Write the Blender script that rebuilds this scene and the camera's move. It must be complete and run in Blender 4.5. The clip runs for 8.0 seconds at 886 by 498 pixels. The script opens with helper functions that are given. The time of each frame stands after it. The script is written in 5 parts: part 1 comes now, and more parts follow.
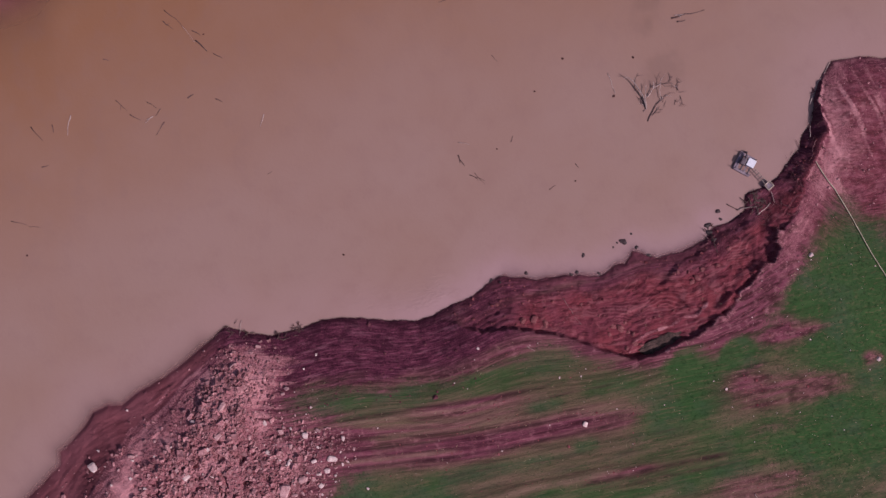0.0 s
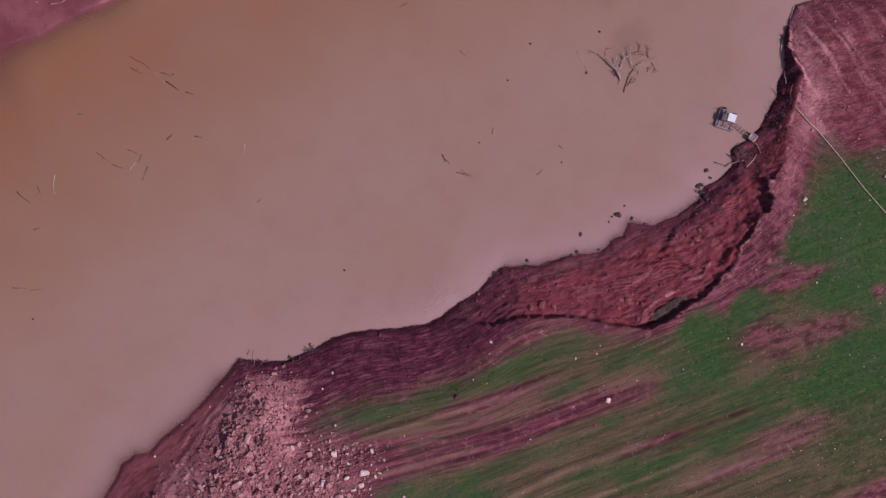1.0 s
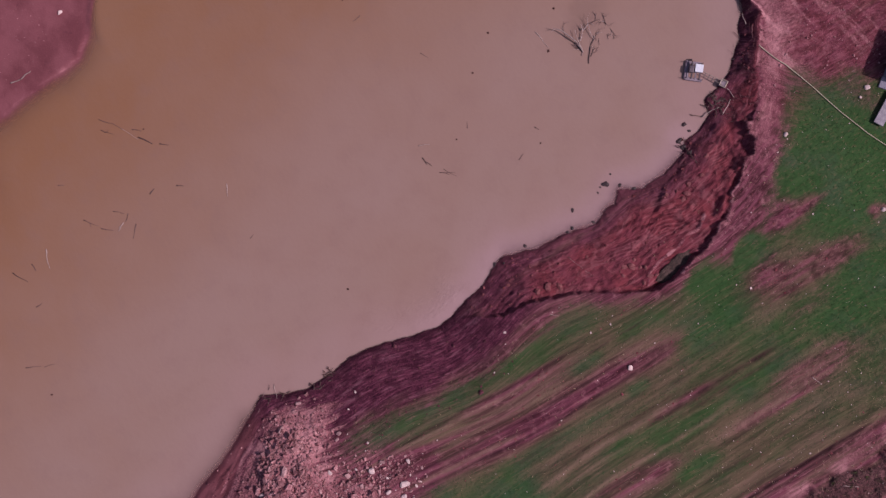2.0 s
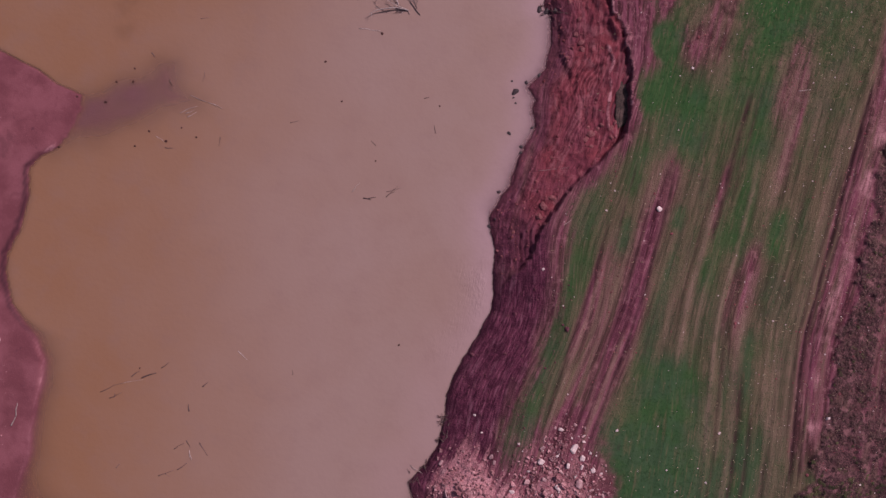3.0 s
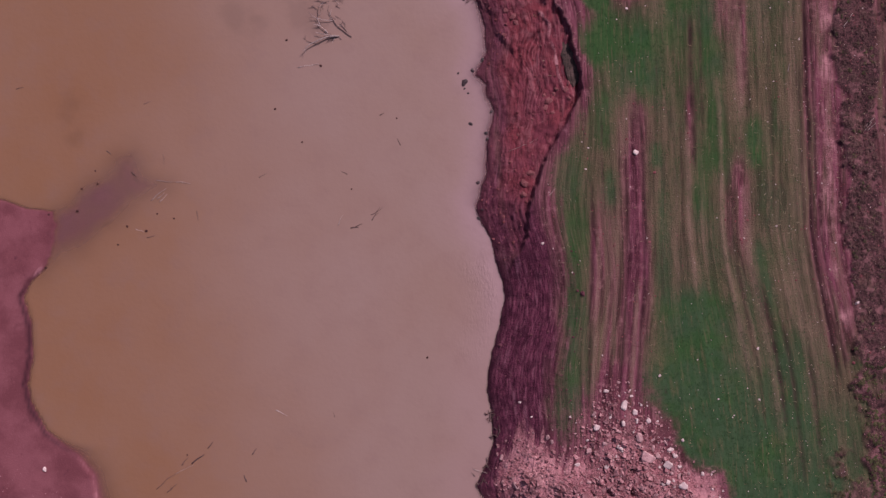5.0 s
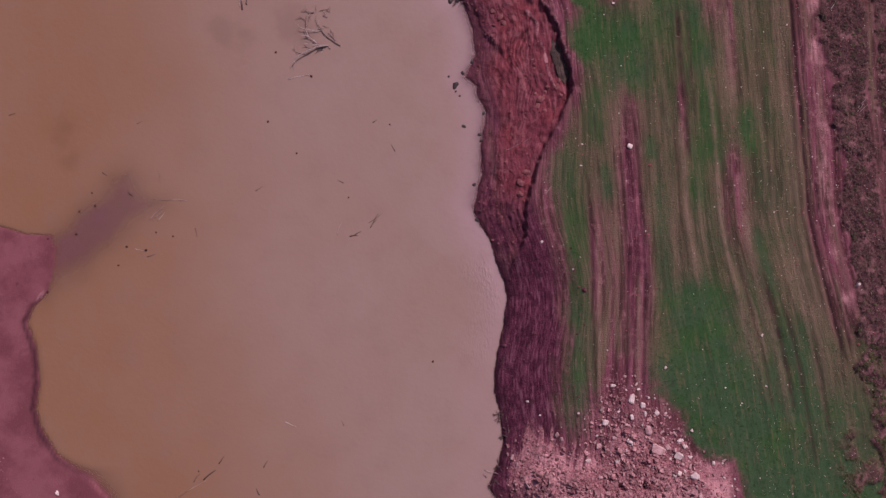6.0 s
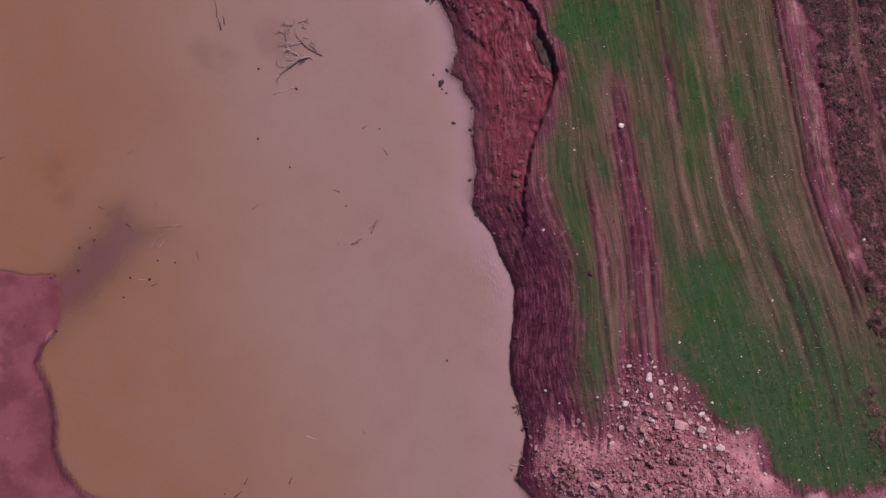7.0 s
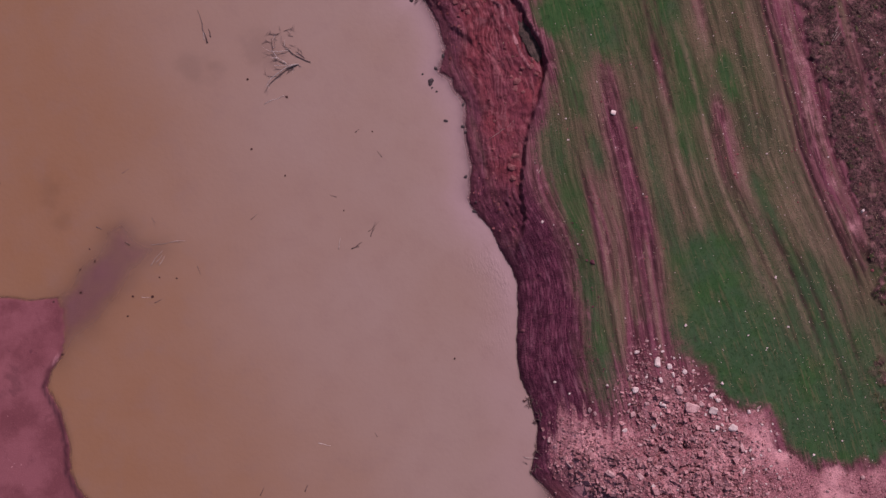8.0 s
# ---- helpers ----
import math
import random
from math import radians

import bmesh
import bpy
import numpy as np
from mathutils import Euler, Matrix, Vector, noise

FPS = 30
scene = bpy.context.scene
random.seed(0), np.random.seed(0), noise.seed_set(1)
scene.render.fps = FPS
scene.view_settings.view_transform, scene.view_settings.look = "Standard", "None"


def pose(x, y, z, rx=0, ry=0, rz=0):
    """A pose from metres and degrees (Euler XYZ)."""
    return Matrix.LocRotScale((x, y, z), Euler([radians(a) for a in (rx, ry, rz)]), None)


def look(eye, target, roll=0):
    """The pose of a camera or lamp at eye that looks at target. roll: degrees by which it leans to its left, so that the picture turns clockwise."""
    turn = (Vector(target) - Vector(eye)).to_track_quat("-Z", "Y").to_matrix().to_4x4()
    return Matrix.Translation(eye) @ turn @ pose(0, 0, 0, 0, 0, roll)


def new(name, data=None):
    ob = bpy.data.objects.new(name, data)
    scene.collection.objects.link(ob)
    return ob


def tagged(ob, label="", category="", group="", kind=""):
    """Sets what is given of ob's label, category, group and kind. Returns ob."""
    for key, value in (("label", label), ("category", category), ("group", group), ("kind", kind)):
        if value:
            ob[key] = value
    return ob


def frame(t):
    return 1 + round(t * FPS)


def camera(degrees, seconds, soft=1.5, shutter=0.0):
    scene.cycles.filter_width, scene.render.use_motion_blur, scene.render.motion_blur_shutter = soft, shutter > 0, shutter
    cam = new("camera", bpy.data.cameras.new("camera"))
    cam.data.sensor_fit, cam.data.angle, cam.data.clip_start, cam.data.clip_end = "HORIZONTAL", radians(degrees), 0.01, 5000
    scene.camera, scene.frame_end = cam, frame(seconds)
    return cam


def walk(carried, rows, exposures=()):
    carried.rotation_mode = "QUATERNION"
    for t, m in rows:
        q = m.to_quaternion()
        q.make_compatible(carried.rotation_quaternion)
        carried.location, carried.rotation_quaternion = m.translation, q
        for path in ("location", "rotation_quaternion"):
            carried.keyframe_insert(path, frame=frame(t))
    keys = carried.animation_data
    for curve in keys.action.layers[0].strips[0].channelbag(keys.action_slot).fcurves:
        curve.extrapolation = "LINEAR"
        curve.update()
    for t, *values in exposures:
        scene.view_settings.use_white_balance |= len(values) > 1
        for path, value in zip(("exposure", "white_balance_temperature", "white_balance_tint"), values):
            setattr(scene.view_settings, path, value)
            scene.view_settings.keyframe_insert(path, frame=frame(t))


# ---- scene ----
# ---------- camera: a drone looking straight down, turning on the spot ----------
cam = camera(50.0, 8.0, soft=1.4)
PATH = [
    (0.0, -0.299, -0.653, 66.96, 77.81),
    (0.5, -0.311, -0.583, 67.07, 74.93),
    (1.0, -0.286, -0.542, 67.19, 69.03),
    (1.2, -0.28, -0.524, 67.33, 67.14),
    (2.3, -0.263, -0.323, 67.47, 50.32),
    (2.5, -0.276, -0.341, 67.54, 42.26),
    (2.7, -0.25, -0.28, 67.38, 31.7),
    (3.0, -0.153, -0.213, 67.24, 15.16),
    (3.2, -0.14, -0.18, 67.22, 8.9),
    (3.5, -0.092, -0.133, 67.17, 2.34),
    (4.0, -0.041, -0.068, 67.24, 0.38),
    (4.5, 0.001, 0.001, 67.29, 0.0),
    (4.7, -0.017, 0.04, 67.39, -0.45),
    (5.8, -0.031, 0.271, 67.7, -5.18),
    (6.0, 0.007, 0.333, 67.63, -4.84),
    (6.5, -0.075, 0.318, 67.65, -7.02),
    (7.0, -0.184, 0.261, 67.52, -10.74),
    (7.5, -0.228, 0.183, 67.52, -12.69),
    (8.0, -0.243, 0.152, 67.48, -14.46),
]
walk(cam, [(t, pose(x, y, z, 0, 0, turn)) for t, x, y, z, turn in PATH], exposures=[(0.0, 0.03, 6250, 25), (8.0, 0.03, 6250, 25)])

# ---------- daylight: thin cloud, soft sun ----------
SUN_AZ, SUN_EL = radians(50), radians(48)
world = bpy.data.worlds.new("sky")
scene.world = world
world.use_nodes = True
wn = world.node_tree.nodes
sky = wn.new("ShaderNodeTexSky")
sky.sky_type = "NISHITA"
sky.sun_disc = False
sky.sun_elevation = SUN_EL
sky.sun_rotation = math.pi / 2 - SUN_AZ
sky.air_density, sky.dust_density = 1.0, 3.0
wn["Background"].inputs["Strength"].default_value = 0.07
world.node_tree.links.new(sky.outputs[0], wn["Background"].inputs["Color"])
sun = new("sun", bpy.data.lights.new("sun", "SUN"))
sun.data.energy, sun.data.angle, sun.data.color = 3.1, radians(2.5), (1.0, 0.95, 0.9)
sun.matrix_world = look((60 * math.cos(SUN_AZ), 60 * math.sin(SUN_AZ), 60 * math.tan(SUN_EL)), (0, 0, 0))


# ---------- materials ----------
def nodes_of(name):
    m = bpy.data.materials.new(name)
    m.use_nodes = True
    return m, m.node_tree.nodes, m.node_tree.links, m.node_tree.nodes["Principled BSDF"]


def noise_node(nt, links, scale, detail=4.0, rough=0.6, vector=None):
    n = nt.new("ShaderNodeTexNoise")
    n.inputs["Scale"].default_value, n.inputs["Detail"].default_value, n.inputs["Roughness"].default_value = scale, detail, rough
    if vector:
        links.new(vector, n.inputs["Vector"])
    return n.outputs["Fac"]


def ramp(nt, links, fac, lo, hi):
    r = nt.new("ShaderNodeMapRange")
    r.inputs["From Min"].default_value, r.inputs["From Max"].default_value = lo, hi
    r.interpolation_type = "SMOOTHSTEP"
    links.new(fac, r.inputs["Value"])
    return r.outputs["Result"]


def mix(nt, links, fac, a, b, blend="MIX"):
    n = nt.new("ShaderNodeMix")
    n.data_type, n.blend_type = "RGBA", blend
    for sock, v in (("Factor", fac), ("A", a), ("B", b)):
        i = [s for s in n.inputs if s.name == sock and (s.type == "RGBA" or sock == "Factor")][0]
        if hasattr(v, "is_output"):
            links.new(v, i)
        elif sock == "Factor":
            i.default_value = v
        else:
            i.default_value = (*v, 1)
    return [o for o in n.outputs if o.type == "RGBA"][0]


def calc(nt, links, op, a, b, clamp=True):
    n = nt.new("ShaderNodeMath")
    n.operation, n.use_clamp = op, clamp
    for i, v in enumerate((a, b)):
        if hasattr(v, "is_output"):
            links.new(v, n.inputs[i])
        else:
            n.inputs[i].default_value = v
    return n.outputs[0]


def bump(nt, links, bsdf, height, strength, distance):
    b = nt.new("ShaderNodeBump")
    b.inputs["Strength"].default_value, b.inputs["Distance"].default_value = strength, distance
    links.new(height, b.inputs["Height"])
    links.new(b.outputs[0], bsdf.inputs["Normal"])


def attribute(nt, name, out="Color"):
    n = nt.new("ShaderNodeAttribute")
    n.attribute_name = name
    return n.outputs[out]


def split(nt, links, colour):
    n = nt.new("ShaderNodeSeparateColor")
    links.new(colour, n.inputs[0])
    return n.outputs


def simple(name, c1, c2, scale, rough=0.8, relief=0.3, metal=0.0, vary="object", depth=0.02, low=0.62, speck=1.0):
    """Two tones broken by noise at two scales, with a tone of its own for each object or piece."""
    m, nt, links, bsdf = nodes_of(name)
    tc = nt.new("ShaderNodeTexCoord").outputs["Object"]
    f = noise_node(nt, links, scale, 5, 0.65, tc)
    g = noise_node(nt, links, scale * 6, 3, 0.6, tc)
    if vary == "object":
        rnd = nt.new("ShaderNodeObjectInfo").outputs["Random"]
    else:
        rnd = nt.new("ShaderNodeNewGeometry").outputs["Random Per Island"]
    col = mix(nt, links, ramp(nt, links, f, 0.35, 0.65), c1, c2)
    tone = mix(nt, links, rnd, (low, low, low), (1.0, 1.0, 1.0))
    col = mix(nt, links, 1.0, col, tone, "MULTIPLY")
    col = mix(nt, links, calc(nt, links, "MULTIPLY", ramp(nt, links, g, 0.45, 0.75), speck), col, tuple(0.55 * v for v in c1))
    links.new(col, bsdf.inputs["Base Color"])
    bsdf.inputs["Roughness"].default_value, bsdf.inputs["Metallic"].default_value = rough, metal
    bsdf.inputs["Specular IOR Level"].default_value = 0.08 if rough > 0.65 else 0.4
    bump(nt, links, bsdf, g, relief, depth)
    return m


def ground_material():
    m, nt, links, bsdf = nodes_of("red_earth_and_grass")
    pos = nt.new("ShaderNodeNewGeometry").outputs["Position"]
    row = attribute(nt, "row", "Vector")
    g, pale, red = split(nt, links, attribute(nt, "cover"))[:3]
    purple, brush, wet = split(nt, links, attribute(nt, "earth"))[:3]
    big = noise_node(nt, links, 0.35, 4, 0.6, pos)
    mid = noise_node(nt, links, 1.7, 5, 0.65, pos)
    fine = noise_node(nt, links, 9.0, 5, 0.7, pos)
    grit = noise_node(nt, links, 28.0, 3, 0.7, pos)
    line = noise_node(nt, links, 2.2, 5, 0.62, row)
    thin = noise_node(nt, links, 6.5, 3, 0.6, row)
    broad = noise_node(nt, links, 0.75, 3, 0.6, row)
    mud = attribute(nt, "cover", "Alpha")
    xyz = nt.new("ShaderNodeSeparateXYZ")
    links.new(pos, xyz.inputs[0])
    # ploughed earth
    earth = mix(nt, links, ramp(nt, links, line, 0.36, 0.64), SOIL_AND_ROW_SHADE, SOIL)
    earth = mix(nt, links, ramp(nt, links, mid, 0.5, 0.8), earth, SOIL_LIGHT)
    earth = mix(nt, links, calc(nt, links, "MULTIPLY", ramp(nt, links, thin, 0.55, 0.7), 0.6), earth, SOIL_LIGHT)
    # drier brown earth between the grass rows, with the lines of the harrow
    tan, dark, pink = split(nt, links, attribute(nt, "track"))[:3]
    field = mix(nt, links, ramp(nt, links, line, 0.34, 0.62), FIELD_DARK, FIELD)
    field = mix(nt, links, calc(nt, links, "MULTIPLY", ramp(nt, links, broad, 0.50, 0.70), 0.3), field, FIELD_TAN)
    field = mix(nt, links, calc(nt, links, "MULTIPLY", ramp(nt, links, thin, 0.52, 0.70), 0.28), field, FIELD_TAN)
    earth = mix(nt, links, pink, field, earth)
    # drier, redder slumped earth
    slump = mix(nt, links, ramp(nt, links, big, 0.35, 0.62), SLUMP_PURPLE, SLUMP)
    slump = mix(nt, links, calc(nt, links, "MULTIPLY", ramp(nt, links, mid, 0.52, 0.36), 0.6), slump, SLUMP_DARK)
    slump = mix(nt, links, calc(nt, links, "MULTIPLY", ramp(nt, links, line, 0.54, 0.64), 0.45), slump, SLUMP_LIGHT)
    slump = mix(nt, links, calc(nt, links, "MULTIPLY", ramp(nt, links, thin, 0.48, 0.34), 0.75), slump, SLUMP_DARK)
    slump = mix(nt, links, calc(nt, links, "MULTIPLY", ramp(nt, links, grit, 0.6, 0.72), 0.5), slump, SLUMP_LIGHT)
    comb = nt.new("ShaderNodeSeparateXYZ")
    links.new(attribute(nt, "comb", "Vector"), comb.inputs[0])
    wave = calc(nt, links, "SINE", calc(nt, links, "MULTIPLY", comb.outputs["X"], 29.0, False), 0.0, False)
    crest = calc(nt, links, "MULTIPLY", comb.outputs["Y"], ramp(nt, links, wave, 0.1, 0.9))
    slump = mix(nt, links, calc(nt, links, "MULTIPLY", crest, 0.32), slump, SLUMP_LIGHT)
    slump = mix(nt, links, calc(nt, links, "MULTIPLY", calc(nt, links, "MULTIPLY", comb.outputs["Y"], ramp(nt, links, wave, -0.2, -0.9)), 0.25), slump, SLUMP_DARK)
    crust = noise_node(nt, links, 0.9, 5, 0.7, pos)
    slump = mix(nt, links, calc(nt, links, "MULTIPLY", ramp(nt, links, crust, 0.54, 0.66), 0.4), slump, SLUMP_LIGHT)
    earth = mix(nt, links, red, earth, slump)
    # damp purple silt
    silt = mix(nt, links, ramp(nt, links, calc(nt, links, "ADD", calc(nt, links, "MULTIPLY", thin, 0.55), calc(nt, links, "MULTIPLY", fine, 0.45)), 0.36, 0.6), SILT_AND_ROW_SHADE, SILT)
    silt = mix(nt, links, calc(nt, links, "MULTIPLY", ramp(nt, links, thin, 0.53, 0.72), 0.3), silt, SILT_LIGHT)
    silt = mix(nt, links, calc(nt, links, "MULTIPLY", ramp(nt, links, line, 0.54, 0.68), 0.45), silt, SILT_LIGHT)
    silt = mix(nt, links, calc(nt, links, "MULTIPLY", ramp(nt, links, crust, 0.52, 0.40), 0.6), silt, SILT_AND_ROW_SHADE)
    earth = mix(nt, links, purple, earth, silt)
    # smooth wet mud of the far shore and the lake bed
    flat = mix(nt, links, ramp(nt, links, big, 0.35, 0.62), MUD_DARK, MUD)
    flat = mix(nt, links, calc(nt, links, "MULTIPLY", ramp(nt, links, fine, 0.55, 0.75), 0.4), flat, MUD_LIGHT)
    flat = mix(nt, links, attribute(nt, "earth", "Alpha"), flat, BAR_SILT)
    earth = mix(nt, links, mud, earth, flat)
    # crushed stone and dust
    dust = mix(nt, links, ramp(nt, links, fine, 0.35, 0.65), DUST_DARK, DUST)
    dust = mix(nt, links, ramp(nt, links, big, 0.45, 0.65), dust, DUST_LIGHT)
    pm = ramp(nt, links, calc(nt, links, "ADD", calc(nt, links, "MULTIPLY", pale, 0.8), calc(nt, links, "ADD", calc(nt, links, "MULTIPLY", fine, 0.12), calc(nt, links, "MULTIPLY", thin, 0.36))), 0.45, 0.85)
    earth = mix(nt, links, pm, earth, dust)
    # leaf litter and humus under the scrub
    litter = mix(nt, links, ramp(nt, links, fine, 0.4, 0.62), LITTER_DARK, LITTER)
    litter = mix(nt, links, calc(nt, links, "MULTIPLY", ramp(nt, links, crust, 0.50, 0.60), 0.75), litter, LITTER_DRY)
    litter = mix(nt, links, calc(nt, links, "MULTIPLY", ramp(nt, links, mid, 0.48, 0.36), 0.7), litter, LITTER_DARK)
    earth = mix(nt, links, brush, earth, litter)
    earth = mix(nt, links, calc(nt, links, "MULTIPLY", tan, 0.55), earth, FIELD_TAN)
    # young grass, thicker between the furrows
    region = calc(nt, links, "MULTIPLY", ramp(nt, links, xyz.outputs["Y"], -12.0, 16.0), 0.16)
    green = mix(nt, links, ramp(nt, links, calc(nt, links, "ADD", big, region), 0.46, 0.68), GRASS_A, GRASS_B)
    green = mix(nt, links, calc(nt, links, "MULTIPLY", ramp(nt, links, thin, 0.5, 0.72), 0.65), green, GRASS_DRY)
    stripes = calc(nt, links, "ADD", calc(nt, links, "MULTIPLY", line, 0.42), calc(nt, links, "MULTIPLY", broad, 0.42))
    stripes = calc(nt, links, "ADD", stripes, calc(nt, links, "MULTIPLY", mid, 0.26), False)
    stripes = calc(nt, links, "ADD", stripes, calc(nt, links, "MULTIPLY", fine, 0.2), False)
    lush = calc(nt, links, "SUBTRACT", calc(nt, links, "ADD", g, 0.65, False), stripes, False)
    gm = calc(nt, links, "MULTIPLY", ramp(nt, links, lush, 0.06, 1.04), calc(nt, links, "SUBTRACT", 0.9, calc(nt, links, "MULTIPLY", tan, 0.4)))
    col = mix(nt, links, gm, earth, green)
    # troughs between the rows darkened: furrow shade put into the colour
    col = mix(nt, links, calc(nt, links, "MULTIPLY", ramp(nt, links, line, 0.42, 0.30), calc(nt, links, "SUBTRACT", 0.36, calc(nt, links, "MULTIPLY", gm, 0.28))), col, SOIL_AND_ROW_SHADE)
    # shade of the sunk harrow lines painted in the colour as well
    col = mix(nt, links, calc(nt, links, "MULTIPLY", dark, 0.9), col, FURROW_SHADE)
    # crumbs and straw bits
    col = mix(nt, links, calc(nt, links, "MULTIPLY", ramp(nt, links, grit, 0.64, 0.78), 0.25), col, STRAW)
    # thin dark lines along the rows: more furrow shade in the colour
    col = mix(nt, links, calc(nt, links, "MULTIPLY", ramp(nt, links, thin, 0.36, 0.24), 0.4), col, SILT_AND_ROW_SHADE)
    # wet margin; far-lip overhang shade and scarp-foot shade share its dark tone
    col = mix(nt, links, calc(nt, links, "MULTIPLY", wet, 0.8), col, WET_AND_SHADE)
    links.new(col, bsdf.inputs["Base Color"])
    r = nt.new("ShaderNodeMapRange")
    r.inputs["To Min"].default_value, r.inputs["To Max"].default_value = 0.92, 0.55
    links.new(wet, r.inputs["Value"])
    links.new(r.outputs[0], bsdf.inputs["Roughness"])
    bsdf.inputs["Specular IOR Level"].default_value = 0.06
    h = calc(nt, links, "ADD", calc(nt, links, "MULTIPLY", fine, 0.6), calc(nt, links, "MULTIPLY", line, 0.4))
    h = calc(nt, links, "ADD", h, calc(nt, links, "MULTIPLY", crest, 0.12), False)
    h = calc(nt, links, "MULTIPLY", h, calc(nt, links, "SUBTRACT", 1.0, calc(nt, links, "MULTIPLY", calc(nt, links, "MAXIMUM", mud, gm), 0.75)))
    bump(nt, links, bsdf, h, 1.0, 0.2)
    return m


def water_material():
    m, nt, links, bsdf = nodes_of("silty_water")
    pos = nt.new("ShaderNodeNewGeometry").outputs["Position"]
    far, near, depth = split(nt, links, attribute(nt, "silt"))[:3]
    big = noise_node(nt, links, 0.12, 4, 0.6, pos)
    f2 = calc(nt, links, "ADD", calc(nt, links, "MULTIPLY", far, 0.85), calc(nt, links, "MULTIPLY", calc(nt, links, "SUBTRACT", big, 0.4), 0.7))
    col = mix(nt, links, f2, WATER, WATER_FAR)
    # lavender by the near bank: turbid water and reflected sky in one tint
    col = mix(nt, links, near, col, WATER_NEAR)
    cloud = noise_node(nt, links, 0.5, 5, 0.65, pos)
    col = mix(nt, links, calc(nt, links, "MULTIPLY", ramp(nt, links, cloud, 0.45, 0.75), 0.22), col, WATER_CLOUD)
    links.new(col, bsdf.inputs["Base Color"])
    links.new(depth, bsdf.inputs["Alpha"])
    bsdf.inputs["Roughness"].default_value = 0.22
    bsdf.inputs["IOR"].default_value = 1.33
    flow = nt.new("ShaderNodeMapping")
    flow.inputs["Scale"].default_value = (4.2, 1.7, 1.0)
    links.new(pos, flow.inputs["Vector"])
    ripple = noise_node(nt, links, 3.0, 4, 0.55, pos)
    lap = calc(nt, links, "MULTIPLY", noise_node(nt, links, 1.6, 3, 0.6, flow.outputs[0]), attribute(nt, "chop", "Fac"), False)
    bump(nt, links, bsdf, calc(nt, links, "ADD", calc(nt, links, "MULTIPLY", ripple, 0.22), calc(nt, links, "MULTIPLY", lap, 1.3, False), False), 1.0, 0.06)
    return m


# darkest soil and silt tones also paint furrow shade on the field
SOIL_AND_ROW_SHADE, SOIL, SOIL_LIGHT = (0.071, 0.021, 0.028), (0.222, 0.064, 0.094), (0.37, 0.150, 0.172)
FIELD_DARK, FIELD, FIELD_TAN, FURROW_SHADE = (0.070, 0.046, 0.032), (0.146, 0.096, 0.063), (0.30, 0.172, 0.138), (0.045, 0.019, 0.022)
BAR_SILT = (0.175, 0.062, 0.105)
SLUMP_DARK, SLUMP, SLUMP_LIGHT, SLUMP_PURPLE = (0.082, 0.017, 0.024), (0.234, 0.047, 0.060), (0.38, 0.134, 0.152), (0.190, 0.044, 0.064)
SILT_AND_ROW_SHADE, SILT, SILT_LIGHT = (0.048, 0.011, 0.023), (0.150, 0.036, 0.066), (0.34, 0.135, 0.180)
MUD_DARK, MUD, MUD_LIGHT = (0.148, 0.043, 0.053), (0.215, 0.069, 0.083), (0.310, 0.115, 0.138)
DUST_DARK, DUST, DUST_LIGHT = (0.18, 0.059, 0.073), (0.44, 0.172, 0.196), (0.59, 0.265, 0.288)
LITTER_DARK, LITTER, LITTER_DRY = (0.050, 0.024, 0.026), (0.140, 0.061, 0.065), (0.25, 0.108, 0.115)
GRASS_A, GRASS_B, GRASS_DRY = (0.034, 0.074, 0.034), (0.026, 0.077, 0.023), (0.115, 0.090, 0.046)
STRAW, WET_AND_SHADE = (0.30, 0.16, 0.14), (0.035, 0.010, 0.017)
WATER_CLOUD = (0.22, 0.125, 0.115)
WATER, WATER_FAR, WATER_NEAR = (0.290, 0.176, 0.152), (0.240, 0.111, 0.064), (0.368, 0.222, 0.238)

M_GROUND, M_WATER = ground_material(), water_material()
M_STONE = simple("pale_limestone", (0.58, 0.39, 0.39), (0.80, 0.61, 0.59), 2.5, 0.9, 0.5, low=0.8, speck=0.4)
M_DULL = simple("dusty_stone", (0.43, 0.22, 0.23), (0.61, 0.365, 0.37), 2.5, 0.95, 0.5, low=0.8)
M_RUBBLE = simple("crushed_stone", (0.30, 0.112, 0.128), (0.63, 0.315, 0.33), 2.0, 0.95, 0.4, vary="island", low=0.58)
M_CLOD = simple("red_clods", (0.20, 0.048, 0.058), (0.33, 0.11, 0.12), 3.0, 0.95, 0.5, vary="island")
M_SILTCLOD = simple("silt_clods", (0.10, 0.028, 0.042), (0.20, 0.07, 0.088), 3.0, 0.95, 0.5, vary="island")
M_LIGHTCLOD = simple("dry_earth_blocks", (0.21, 0.06, 0.068), (0.36, 0.135, 0.14), 3.0, 0.95, 0.5)
M_LUMP = simple("wet_clods", (0.03, 0.014, 0.018), (0.06, 0.025, 0.03), 5.0, 0.6, 0.5)
M_STUMP = simple("sodden_stump", (0.055, 0.020, 0.020), (0.10, 0.038, 0.036), 5.0, 0.7, 0.4)
M_DRYWOOD = simple("bleached_wood", (0.38, 0.26, 0.245), (0.56, 0.42, 0.40), 6.0, 0.85, 0.4)
M_BOUGH = simple("drowned_wood", (0.17, 0.098, 0.094), (0.32, 0.20, 0.19), 6.0, 0.7, 0.4)
M_WETWOOD = simple("waterlogged_wood", (0.085, 0.038, 0.036), (0.17, 0.088, 0.082), 6.0, 0.6, 0.4)
M_ROOT = simple("old_roots", (0.10, 0.036, 0.045), (0.30, 0.14, 0.15), 4.0, 0.9, 0.4, vary="island")
M_TURF = simple("turf_slab", (0.058, 0.040, 0.036), (0.15, 0.088, 0.082), 2.5, 0.95, 0.6)
